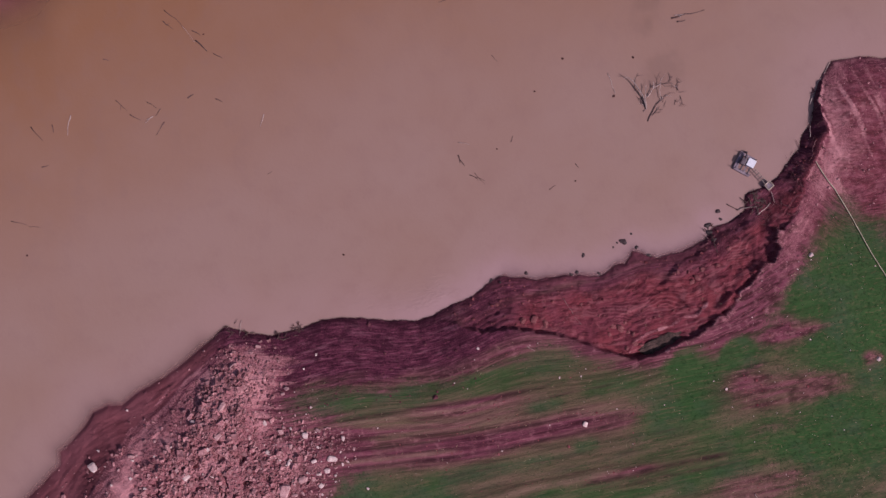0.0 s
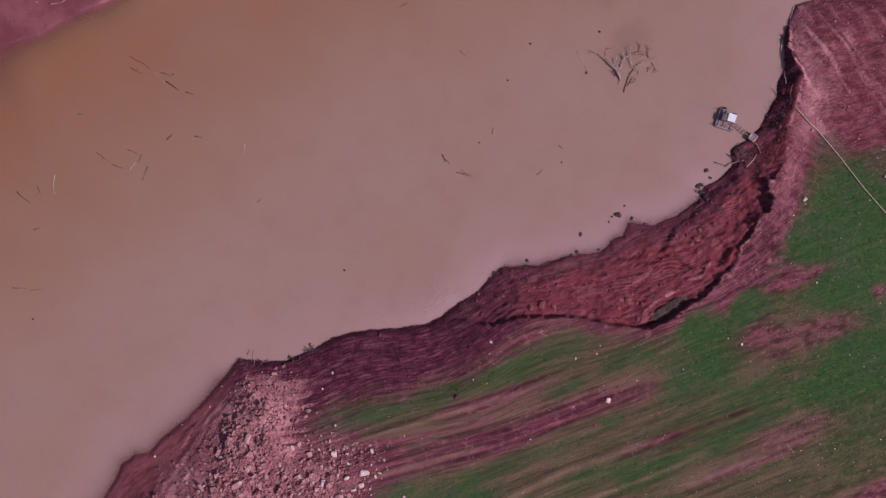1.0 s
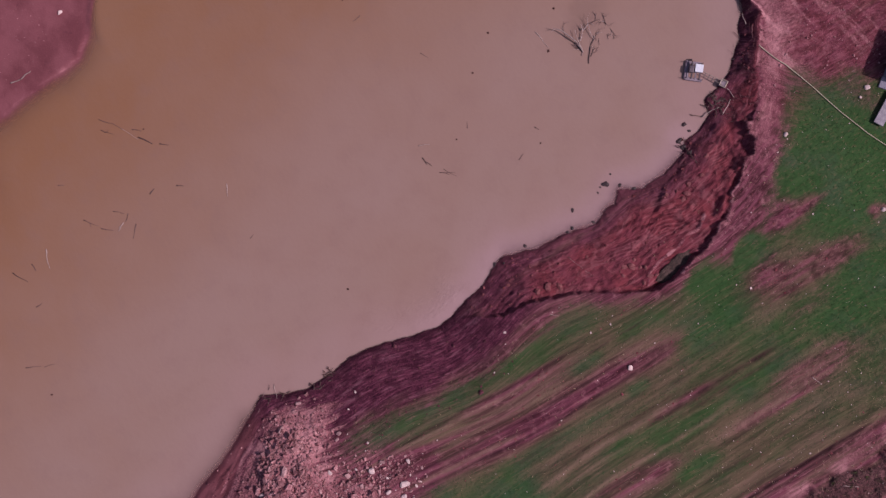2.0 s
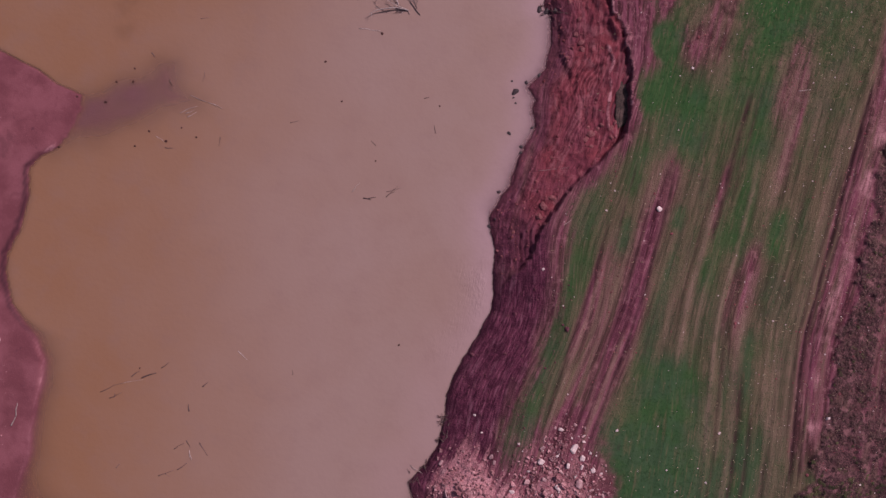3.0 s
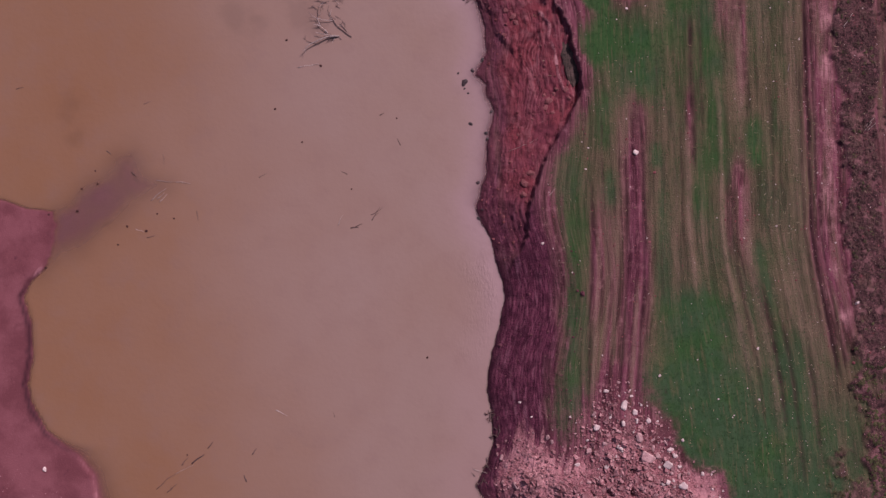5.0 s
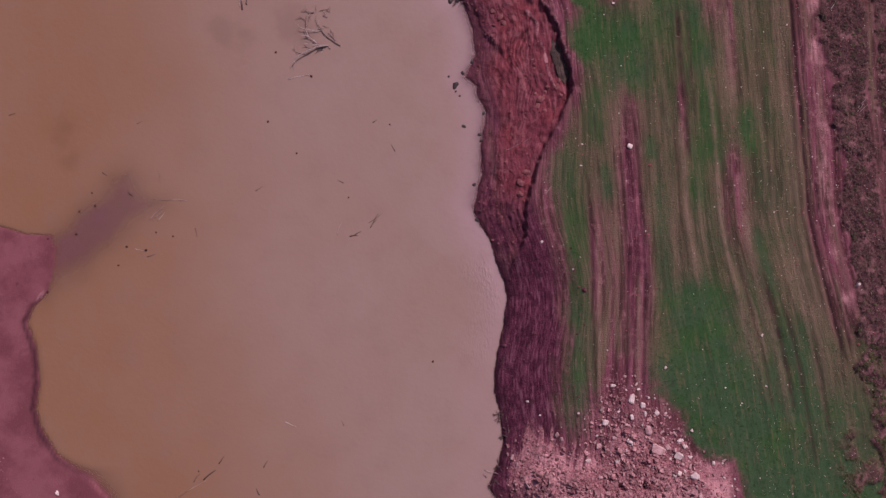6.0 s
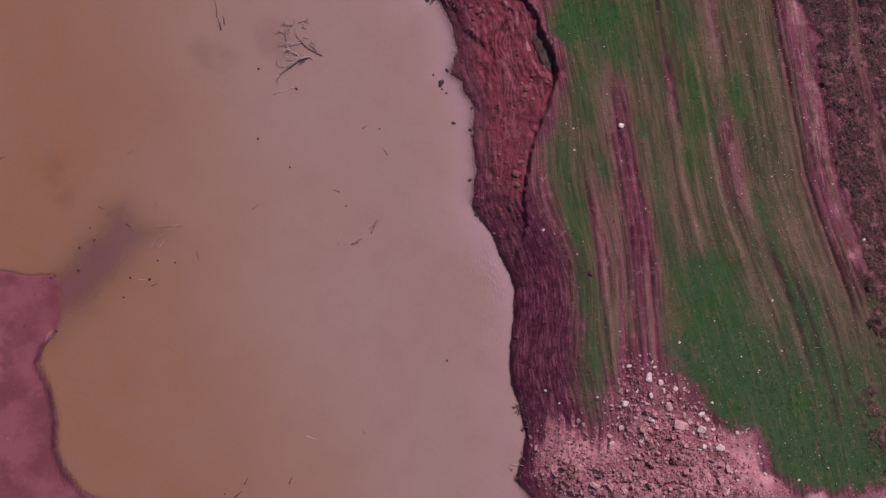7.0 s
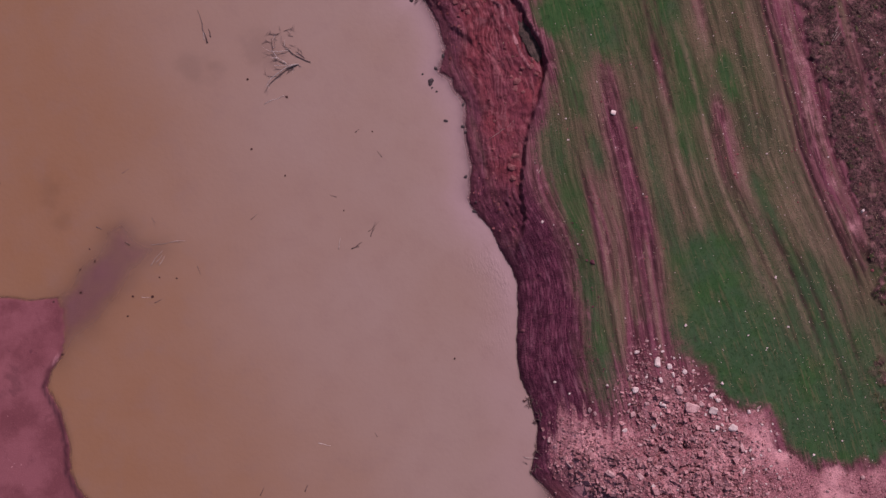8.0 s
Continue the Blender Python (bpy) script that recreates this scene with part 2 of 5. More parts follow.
M_BLADE = simple("grass_blades", (0.03, 0.075, 0.028), (0.052, 0.098, 0.033), 3.0, 0.7, 0.0, vary="island")
M_STRAW = simple("dry_stalks", (0.30, 0.2, 0.12), (0.5, 0.38, 0.26), 3.0, 0.8, 0.0, vary="island")
M_SCRUB = simple("scrub_leaves", (0.090, 0.047, 0.046), (0.185, 0.095, 0.088), 0.6, 0.85, 0.0, vary="island", low=0.75, speck=0.4)
M_WEED = simple("olive_weeds", (0.060, 0.055, 0.030), (0.13, 0.115, 0.055), 0.6, 0.85, 0.0, vary="island", low=0.75, speck=0.4)
M_WHITE = simple("white_paint", (0.66, 0.63, 0.72), (0.76, 0.73, 0.80), 3.0, 0.45, 0.05, speck=0.12, low=0.92)
M_PLASTIC = simple("grey_float_plastic", (0.24, 0.165, 0.21), (0.34, 0.25, 0.30), 4.0, 0.55, 0.1)
M_IRON = simple("dark_painted_iron", (0.075, 0.052, 0.068), (0.14, 0.10, 0.12), 6.0, 0.5, 0.2, metal=0.4)
M_RAIL = simple("yellowed_metal", (0.30, 0.215, 0.18), (0.46, 0.345, 0.30), 8.0, 0.5, 0.1, metal=0.3)
M_HOSE = simple("pale_hose", (0.55, 0.45, 0.33), (0.70, 0.60, 0.45), 5.0, 0.6, 0.1)
M_CONCRETE = simple("grey_concrete", (0.30, 0.25, 0.30), (0.42, 0.36, 0.40), 3.0, 0.9, 0.3)
M_WALL = simple("lilac_grey_wall", (0.26, 0.22, 0.30), (0.34, 0.30, 0.38), 2.0, 0.85, 0.15, speck=0.4)


# ---------- helpers for shapes ----------
def part(name, bm, material, parent=None, label=""):
    me = bpy.data.meshes.new(name)
    bm.to_mesh(me)
    bm.free()
    me.materials.append(material)
    ob = new(name, me)
    ob.parent = parent
    if label:
        tagged(ob, label)
    return ob


def from_arrays(name, verts, faces, material, smooth=False):
    me = bpy.data.meshes.new(name)
    me.from_pydata(verts, [], faces)
    me.materials.append(material)
    if smooth:
        me.polygons.foreach_set("use_smooth", [True] * len(me.polygons))
    return new(name, me)


def empty(name, x, y, z, turn=0.0):
    ob = new(name)
    ob.matrix_basis = pose(x, y, z, 0, 0, turn)
    return ob


def box(bm, cx, cy, cz, sx, sy, sz, bevel=0.0, turn=0.0, tilt=0.0):
    g = bmesh.ops.create_cube(bm, size=1.0, matrix=pose(cx, cy, cz, tilt, 0, turn) @ Matrix.Diagonal((sx, sy, sz, 1)))
    if bevel:
        edges = list({e for v in g["verts"] for e in v.link_edges})
        bmesh.ops.bevel(bm, geom=edges, offset=bevel, segments=2, affect="EDGES", profile=0.6)


def tube_arrays(points, radii, sides=6):
    """Vertices and faces of a closed tube along the points."""
    verts, faces = [], []
    n = len(points)
    for i, p in enumerate(points):
        a, b = Vector(points[max(i - 1, 0)]), Vector(points[min(i + 1, n - 1)])
        way = (b - a).normalized()
        side = way.orthogonal().normalized()
        up = way.cross(side)
        for k in range(sides):
            t = 2 * math.pi * k / sides
            verts.append(Vector(p) + radii[i] * (math.cos(t) * side + math.sin(t) * up))
    for i in range(n - 1):
        for k in range(sides):
            q = (k + 1) % sides
            faces.append((i * sides + k, i * sides + q, (i + 1) * sides + q, (i + 1) * sides + k))
    faces.append(tuple(range(sides - 1, -1, -1)))
    faces.append(tuple((n - 1) * sides + k for k in range(sides)))
    return [tuple(v) for v in verts], faces


def tube_bm(points, radii, sides=6):
    bm = bmesh.new()
    v, f = tube_arrays(points, radii, sides)
    vs = [bm.verts.new(p) for p in v]
    for q in f:
        bm.faces.new([vs[i] for i in q])
    return bm


def crooked(a, b, r, rng, bend=0.08, steps=6, taper=0.35):
    """A crooked, tapering line from a to b with its radii."""
    a, b = Vector(a), Vector(b)
    n = (b - a).length
    pts, rad = [], []
    off = Vector((0, 0, 0))
    for i in range(steps + 1):
        s = i / steps
        if 0 < i < steps:
            off = off * 0.6 + Vector((rng.uniform(-1, 1), rng.uniform(-1, 1), rng.uniform(-0.5, 0.5))) * n * bend
        pts.append(a.lerp(b, s) + off * math.sin(math.pi * s))
        rad.append(r * (1 - (1 - taper) * s) * rng.uniform(0.85, 1.15))
    return pts, rad


def rock_bm(rng, bevel):
    """A broken, angular stone about 1 m across."""
    bm = bmesh.new()
    bmesh.ops.create_cube(bm, size=1.0)
    sx, sy, sz = rng.uniform(0.8, 1.1), rng.uniform(0.55, 0.9), rng.uniform(0.45, 0.75)
    for v in bm.verts:
        v.co = Vector((v.co.x * sx * rng.uniform(0.3, 1.1), v.co.y * sy * rng.uniform(0.3, 1.1), v.co.z * sz * rng.uniform(0.4, 1.1)))
    if bevel:
        bmesh.ops.bevel(bm, geom=bm.edges[:], offset=bevel, segments=1, affect="EDGES")
        for v in bm.verts:
            v.co += Vector((rng.uniform(-1, 1), rng.uniform(-1, 1), rng.uniform(-1, 1))) * 0.03
    bmesh.ops.triangulate(bm, faces=bm.faces[:])
    return bm


def clod_bm(rng):
    """A crumbly, rounded lump about 1 m across."""
    bm = bmesh.new()
    bmesh.ops.create_icosphere(bm, subdivisions=2, radius=0.5)
    off = Vector((rng.uniform(0, 50), rng.uniform(0, 50), rng.uniform(0, 50)))
    wide, deep = rng.uniform(0.8, 1.2), rng.uniform(0.7, 1.0)
    for v in bm.verts:
        k = 1 + 0.55 * noise.noise(v.co * 2.2 + off) + 0.25 * noise.noise(v.co * 5 + off)
        v.co = Vector((v.co.x * wide, v.co.y * deep, v.co.z * 0.75)) * k
    return bm


def rock_mesh(name, rng, material, bevel=0.0, crumbly=False):
    bm = clod_bm(rng) if crumbly else rock_bm(rng, bevel)
    me = bpy.data.meshes.new(name)
    bm.to_mesh(me)
    bm.free()
    me.materials.append(material)
    return me


# ---------- plan lines, in metres ----------
SHORE = ([(10.71, -32.86), (9.67, -31.29), (8.85, -30.17), (7.99, -29.99), (7.4, -28.96), (6.59, -27.97), (5.75, -27.18), (5.57, -26.12), (5.7, -25.13), (5.06, -23.77), (4.46, -21.81), (3.63, -20), (2.6, -18.15), (1.77, -16.75), (2.15, -15.93), (2.73, -15.12), (3.1, -13.77), (3.05, -12.34), (3.02, -11.11), (2.81, -10.04), (2.86, -8.83), (3.24, -7.28), (3.85, -5.38), (4.19, -3.62), (4.17, -2.39), (3.61, -0.85), (3.4, 0.63), (2.83, 1.77), (2.45, 3.19), (3.03, 4.58), (3.38, 6.74)]
         + [(3.44, 8.16), (3.85, 9.7), (3.33, 11.64), (2.8, 12.37), (3.05, 12.95), (3.57, 14.04), (3.58, 15.25), (3.29, 16.54), (2.84, 17.86), (2.2, 18.28), (2.16, 19.43), (1.5, 20.71), (0.47, 21.02), (0.29, 22.08), (-0.24, 23.41), (-1.24, 24.44), (-1.96, 25.42), (-2.78, 25.79), (-3.61, 26.67), (-4.75, 27.04), (-5.68, 27.44), (-6.4, 27.88), (-7.48, 28.93), (-7.35, 30.86), (-6.93, 32.4)])
SCARP = [(4.73, -1.5), (5.2, -0.41), (5.99, 1.01), (6.09, 2.78), (6.61, 4.26), (7.33, 6.29), (8.3, 7.67), (9.12, 9.08), (9.87, 10.51), (9.97, 12.08), (9.6, 13.16), (9.28, 14.42), (8.96, 15.68), (8.21, 16.84), (8, 18.08), (7.02, 18.69), (5.5, 20.81), (4.56, 22.02), (3.69, 22.08), (3, 23.16), (1.48, 24.49), (-0.31, 25.48), (-1.34, 26.3), (-2.71, 27.4), (-4.37, 27.16), (-5.84, 27.76), (-6.84, 28.69)]
FAR = [(-25.67, -17.52), (-24.79, -20.59), (-25.03, -18.05), (-24.97, -16.77), (-25.29, -15.17), (-26.38, -13.77), (-27.38, -12.97), (-28.58, -11.97), (-29.58, -9.97), (-29.86, -8.56), (-29.38, -6.56), (-29.46, -4.36), (-29.94, -2.36), (-29.46, -1.36), (-28.38, -0.44), (-27.86, 0.84), (-27.46, 2.64), (-27.7, 3.64), (-29.38, 3.84), (-31.18, 4.52)]
BAR = [(-29.78, 3.24), (-27.58, 3.64), (-25.78, 4.76), (-23.97, 6.04), (-23.05, 7.32), (-21.85, 7.56), (-21.05, 5.96), (-19.69, 5.32), (-21.37, 4.36), (-23.37, 2.84), (-25.37, 1.56), (-27.18, 0.36), (-28.58, -0.56), (-29.78, 0.04)]
HEAP = [(2.63, -14.65), (4.7, -13.7), (6.3, -13.7), (7.6, -14.1), (8.9, -13.9), (9.7, -12.4), (10.2, -11.0), (11.08, -9.98), (12.36, -10.51), (13.39, -11.98), (15.31, -13.89), (16.96, -15.32), (18.27, -16.47), (18.87, -18.83), (20.75, -20.93), (22.93, -21.82), (25.56, -22.25)]
FLANK = [(1.9, -15.6), (2.84, -17.13), (4.43, -20.39), (5.96, -21.97), (7.68, -24.64), (9.06, -25.98), (10.48, -27.12), (11.49, -28.17), (16, -33)]
NEAR_LAND = [(400, -2600), (120, -400), (40, -75), (17, -42)] + SHORE + [(-6.4, 36), (-8, 60), (-40, 300), (-200, 2600), (3500, 2600), (3500, -2600)]
FAR_LAND = [(-300, -2600), (60, -400), (0, -90), (-14, -60), (-22.5, -36), (-24.3, -28.0), (-24.8, -24.6), (-24.55, -21.8)] + FAR[1:] + [(-36, 5.5), (-40, 14), (-44, 60), (-90, 300), (-300, 2600), (-3500, 2600), (-3500, -2600)]
UPPER = [(4.2, -3.2)] + SCARP[:-1] + [(-7.6, 28.3), (-8.5, 31), (-7.6, 36), (-9, 60), (200, 60), (200, -3.2)]
INNER = [(5.4, 13.78), (4.59, 14.68), (3.91, 15.84), (3.58, 17.12), (3.07, 17.92), (2.49, 18.97), (2.37, 21.22), (4.25, 20.61), (5.75, 20.09), (6.96, 18.21), (7.8, 17.42), (8.05, 15.75)]
RIM = [(7.2, 16.5), (7.95, 15.5), (7.85, 14.55), (8.2, 13.7), (8.45, 12.2), (8.75, 11.0), (9.4, 10.5)]
MEADOW = [(60, -60), (14, -60), (9.5, -20)] + [(7, -12.73), (7.46, -9.65), (8.09, -5.81), (8.22, -2.65), (7.8, 0.22), (7.23, 2.33), (6.8, 4.42)] + SCARP[5:] + [(-7.2, 31), (-6.4, 36), (-8, 60), (200, 60), (200, -60)]
FLANK_AREA = FLANK + [(60, -33), (60, 0), (1.9, 0)]
HEAP_AREA = HEAP + [(40, -22), (40, -60), (16, -60), (9.5, -33), (6.5, -27), (3.5, -20), (2.6, -16.5)]


def to_line(px, py, line, closed=False):
    """Distance of each place to a line of points."""
    best = np.full(px.shape, 1e9)
    pts = line + [line[0]] if closed else line
    for (ax, ay), (bx, by) in zip(pts[:-1], pts[1:]):
        dx, dy = bx - ax, by - ay
        s = np.clip(((px - ax) * dx + (py - ay) * dy) / (dx * dx + dy * dy + 1e-9), 0, 1)
        best = np.minimum(best, np.hypot(px - ax - s * dx, py - ay - s * dy))
    return best


def signed(px, py, area):
    """Distance to the edge of an area, positive inside it."""
    inside = np.zeros(px.shape, bool)
    for (ax, ay), (bx, by) in zip(area, area[1:] + area[:1]):
        if ay != by:
            inside ^= ((ay > py) != (by > py)) & (px < (bx - ax) * (py - ay) / (by - ay) + ax)
    return np.where(inside, 1, -1) * to_line(px, py, area, True)


LATTICE = np.random.RandomState(7).rand(256, 256)


def lumps(px, py, size, octaves=4, rough=0.5, shift=0):
    """Smooth noise from -1 to 1 with features of that size."""
    out, amp, total = np.zeros(px.shape), 1.0, 0.0
    for o in range(octaves):
        u, v = px / size + 17.3 * (o + shift), py / size + 41.7 * (o + shift)
        i, j = np.floor(u).astype(int), np.floor(v).astype(int)
        a, b = u - i, v - j
        a, b = a * a * (3 - 2 * a), b * b * (3 - 2 * b)
        L = lambda p, q: LATTICE[p % 256, q % 256]
        n = (L(i, j) * (1 - a) + L(i + 1, j) * a) * (1 - b) + (L(i, j + 1) * (1 - a) + L(i + 1, j + 1) * a) * b
        out += amp * (2 * n - 1)
        total += amp
        amp, size = amp * rough, size / 2.03
    return out / total


def step(v, lo, hi):
    s = np.clip((v - lo) / (hi - lo), 0, 1)
    return s * s * (3 - 2 * s)


def rows_of(px, py):
    """Across-the-furrow coordinate of the field: straight in the north, fanning out round the heap in the south."""
    south = np.clip(1.0 - py, 0, 40)
    return px - 2.3 * (1 - np.exp(-(south / 10) ** 1.6)) * step(px, 14, 20) + 1.2 * (1 - np.exp(-(south / 10) ** 2)) * step(px, 8.5, 10.5) * (1 - step(px, 13.8, 16))


# patches of grass: x, y, half-width across the rows, half-length along them, weight
GREEN = [(10.8, 15.4, 1.3, 3.0, 1.0), (13.9, 12.5, 1.7, 2.8, 0.75), (11.3, 8.6, 0.7, 2.0, 0.45), (14.9, 6.1, 0.5, 0.9, 0.6), (11.7, 3.9, 0.5, 1.3, 0.5), (9.0, 3.5, 0.9, 3.5, 0.3),
         (18.8, 14.0, 0.8, 3.5, 0.5), (19.0, 7.4, 0.6, 3.0, 0.5), (21.7, 6.9, 0.45, 1.9, 0.6), (9.1, -3.1, 0.95, 4.3, 0.40), (8.5, -10.4, 1.7, 3.0, 0.34), (17.3, -5.6, 2.0, 2.4, 0.65)]
GREEN_SOUTH = [(17.8, -11.7, 2.8, 3.8, 1.0), (20.1, -14.8, 2.4, 2.6, 0.9), (22.5, -18.6, 3.0, 2.4, 1.0), (22.1, -2.3, 0.5, 2.3, 0.45), (17.9, 4.0, 0.5, 2.5, 0.35), (15.3, 0.5, 0.6, 5.0, 0.28),
               (23.4, -10.5, 1.6, 4.0, 0.4), (26.5, -15.5, 3.0, 3.5, 0.35), (26.5, -20.0, 4.0, 2.0, 0.7)]
GREEN_NORTH = [(10.8, 25.5, 3.4, 3.6, 0.9), (7.2, 27.0, 2.4, 2.2, 0.8), (10.3, 18.4, 1.2, 2.2, 0.55), (17.6, 22.8, 2.4, 4.0, 0.75), (7.5, 23.5, 1.5, 2.0, 0.5), (12.0, 31.0, 6.0, 4.0, 0.6), (16.5, 16.5, 1.2, 3.0, 0.4)]
# bare pink earth: the same five values
BARE = [(13.5, 0.0, 0.74, 9.8, 1.3), (10.7, -1.5, 0.5, 3.8, 0.8), (11.7, -4.5, 0.95, 6.0, 0.55), (20.7, 2.2, 0.5, 3.2, 0.85), (19.8, 1.8, 0.3, 2.4, 0.35), (17.35, 8.2, 0.35, 2.2, 0.55), (10.3, 21.6, 0.65, 2.9, 1.0), (14.3, 21.0, 0.85, 3.8, 0.9),
        (16.5, 19.5, 0.6, 2.5, 0.35), (13.2, 26.9, 0.7, 1.0, 0.85), (13.0, 17.8, 0.8, 1.4, 0.5), (1.6, 29.6, 1.6, 1.2, 0.8), (20.0, 17.5, 1.0, 3.5, 0.4), (21.0, 14.0, 0.4, 3.5, 0.35)]
# lines drawn by the harrow: row, southern and northern end, half-width, weight
TAN_LINES = [(17.1, -3.5, 8.0, 0.15, 0.8), (19.35, -9.5, 11.0, 0.13, 0.8), (21.0, -14.0, 3.5, 0.22, 0.6), (20.2, -10.0, -2.0, 0.10, 0.5), (24.6, -10.0, 17.0, 0.35, 0.32), (24.0, -12.0, -1.0, 0.2, 0.4), (20.9, 9.0, 17.5, 0.14, 0.6), (18.0, -2.0, 6.0, 0.10, 0.45),
             (13.55, -11.0, -3.0, 0.12, 0.8), (10.75, -14.0, 1.5, 0.12, 0.7), (12.1, -9.0, 3.0, 0.08, 0.3), (22.6, 1.0, 9.0, 0.12, 0.35), (23.1, -6.0, 3.0, 0.12, 0.4), (16.2, 2.0, 12.0, 0.10, 0.3)]
# these lines are sunk, and their shade is also painted
DARK_LINES = [(25.45, -9.5, 18.0, 0.075, 1.1), (26.05, -9.0, 3.0, 0.05, 0.7), (25.85, 4.0, 16.0, 0.05, 0.6), (24.95, -6.0, 12.0, 0.05, 0.4), (17.5, 5.0, 15.5, 0.12, 0.7), (21.45, -13.0, -3.0, 0.13, 0.7), (22.3, -17.0, -6.0, 0.12, 0.5), (18.2, 8.0, 16.0, 0.08, 0.4), (13.95, -10.5, 9.0, 0.08, 0.5),
              (20.0, -13.0, 2.0, 0.08, 0.35), (12.75, -11.0, 4.0, 0.07, 0.45), (10.35, -10.0, 4.0, 0.08, 0.5), (22.9, 2.0, 14.0, 0.10, 0.3), (11.2, 2.0, 9.0, 0.07, 0.4), (23.6, -15.0, -8.0, 0.12, 0.45), (16.6, -1.0, 8.0, 0.07, 0.3)]


def patches(u, px, py, rows):
    out = np.zeros(px.shape)
    for x, y, a, b, wt in rows:
        out += wt * np.exp(-((u - rows_of(np.array(x), np.array(y))) / a) ** 2 - ((py - y) / b) ** 4)
    return out


def lines(u, px, py, rows):
    out = np.zeros(px.shape)
    wob = 0.07 * lumps(py, px * 0.3, 2.2, 3, 0.6, 31)
    for x, lo, hi, wd, wt in rows:
        fade = step(py, lo - 1.0, lo + 1.0) * (1 - step(py, hi - 1.0, hi + 1.0))
        out = np.maximum(out, wt * fade * np.exp(-((u - x - wob) / (1.25 * wd + 0.02)) ** 2))
    return out * np.clip(1.15 + 0.8 * lumps(px, py, 0.9, 3, 0.6, 32), 0.3, 1.5)


def grass_of(px, py):
    u = rows_of(px, py)
    g = 0.34 + 0.06 * step(px, 15, 18) * (1 - step(u, 23.5, 25)) + patches(u, px, py, GREEN + GREEN_SOUTH + GREEN_NORTH) - patches(u, px, py, BARE) + 0.14 * step(py, 14, 20)
    return g + 0.10 * lumps(px, py, 2.5, 4) + 0.20 * lumps(u * 6, py * 0.5, 2.4, 3) * (1 - 0.7 * step(py, 6, 16)) + 0.14 * lumps(px, py, 1.3, 4, 0.6, 21)


SMOOTH_Y = np.linspace(-60, 60, 481)
SMOOTH_X = np.interp(SMOOTH_Y, [p[1] for p in sorted(SHORE, key=lambda p: p[1])], [p[0] for p in sorted(SHORE, key=lambda p: p[1])])
SMOOTH_X = np.convolve(np.pad(SMOOTH_X, 12, "edge"), np.hanning(25) / np.hanning(25).sum(), "valid")


def shore_x(py):
    """Where the smoothed near shore lies at that latitude."""
    return np.interp(py, SMOOTH_Y, SMOOTH_X)


def land(px, py):
    """Height, furrow coordinate and covers of the ground at the given places."""
    near = signed(px, py, NEAR_LAND) + (0.12 + 0.16 * step(py, 1, 4) * (1 - step(py, 17, 20))) * lumps(px, py, 0.9, 4, 0.6)
    far = signed(px, py, FAR_LAND) + 0.06 * lumps(px, py, 1.2, 3)
    upper = signed(px, py, UPPER) + 0.75 * step(py, 14.5, 16.5) * (1 - step(py, 21, 23)) * lumps(px, py, 1.9, 3, 0.55, 46) + (0.22 + 0.30 * step(py, 13.5, 15.5) * (1 - step(py, 22, 24))) * lumps(px, py, 1.0, 5, 0.62, 3) + 0.09 * lumps(px, py, 0.35, 2, 0.6, 17)
    heap = signed(px, py, HEAP_AREA) + 1.1 * lumps(px, py, 2.2, 5, 0.65, shift=5)
    flank = signed(px, py, FLANK_AREA)
    u = rows_of(px, py)
    slide = step(py, -3.0, 1.0)
    # field with furrows
    furrow = lumps(u * 2.6, py * 0.09, 1.0, 3)
    field = 1.62 - 0.75 * step(py - 0.4 * np.clip(px, 0, 20), 19, 25) + 0.015 * np.clip(px - 6, 0, 40) + 0.055 * furrow + 0.10 * lumps(px, py, 5.0, 3) + 0.02 * lumps(px, py, 0.6, 3)
    tan, dark = lines(u, px, py, TAN_LINES), lines(u, px, py, DARK_LINES)
    field += 0.03 * tan - 0.10 * dark
    # the northern spit runs out low
    spit = step(py - 0.5 * px, 27.5, 31.0) * (1 - step(px, -3, 1))
    field = field * (1 - spit) + np.minimum(field, 0.12 + 0.30 * np.clip(near, 0, 9)) * spit
    # gentle bank below the field
    combed = lumps((px - shore_x(py)) * 3.4 + 1.1 * lumps(px, py, 1.5, 4, 0.6), py * 0.75, 1.0, 4, 0.7)
    bluff = 0.17 + 0.16 * lumps(px, py, 3.0, 2) - 0.13 * step(-py, 17, 20)
    bank = bluff * step(near, -0.05, 0.32) + (field - bluff) * np.clip(near / 5.2, 0, 1) ** 0.9 + 0.10 * combed * step(near, 0.2, 0.7) * (1 - step(near, 4, 5.5))
    # slumped floor below the scarp
    share = np.clip(near, 0, 30) / (np.clip(near, 0, 30) + np.clip(-upper, 0.02, 30))
    ledge = lumps(px, py, 2.2, 4, 0.55, 2)
    slumped = 0.10 * step(near, -0.05, 0.3) + (1.08 + 0.10 * step(py, 12.5, 14.5) - 0.25 * step(py, 20, 22)) * share + 0.34 * ledge * step(near, 0.0, 1.5)
    slumped += 0.20 * step(signed(px, py, INNER) + 0.2 * lumps(px, py, 0.7, 3), -0.12, 0.12) * step(near, 0.3, 0.8)
    warp = lumps(px, py, 1.9, 3, 0.5, 15)
    slumped += 0.16 * (0.35 - np.abs(lumps(px * 1.5 + 1.1 * warp, py * 0.34 + 0.4 * warp, 1.0, 3, 0.55, 16))) * step(near, 0.4, 1.2)
    slumped += 0.10 * lumps(px * 2.6 + 0.9 * ledge, py * 0.45, 1.0, 3) + 0.10 * lumps(px, py, 0.5, 4, 0.7)
    slumped += 0.22 * np.abs(lumps(px, py, 1.5, 3, 0.5, 9)) * step(py, 14, 20)
    shelves = near + 0.55 * lumps(px, py, 2.4, 3, 0.5, 22)
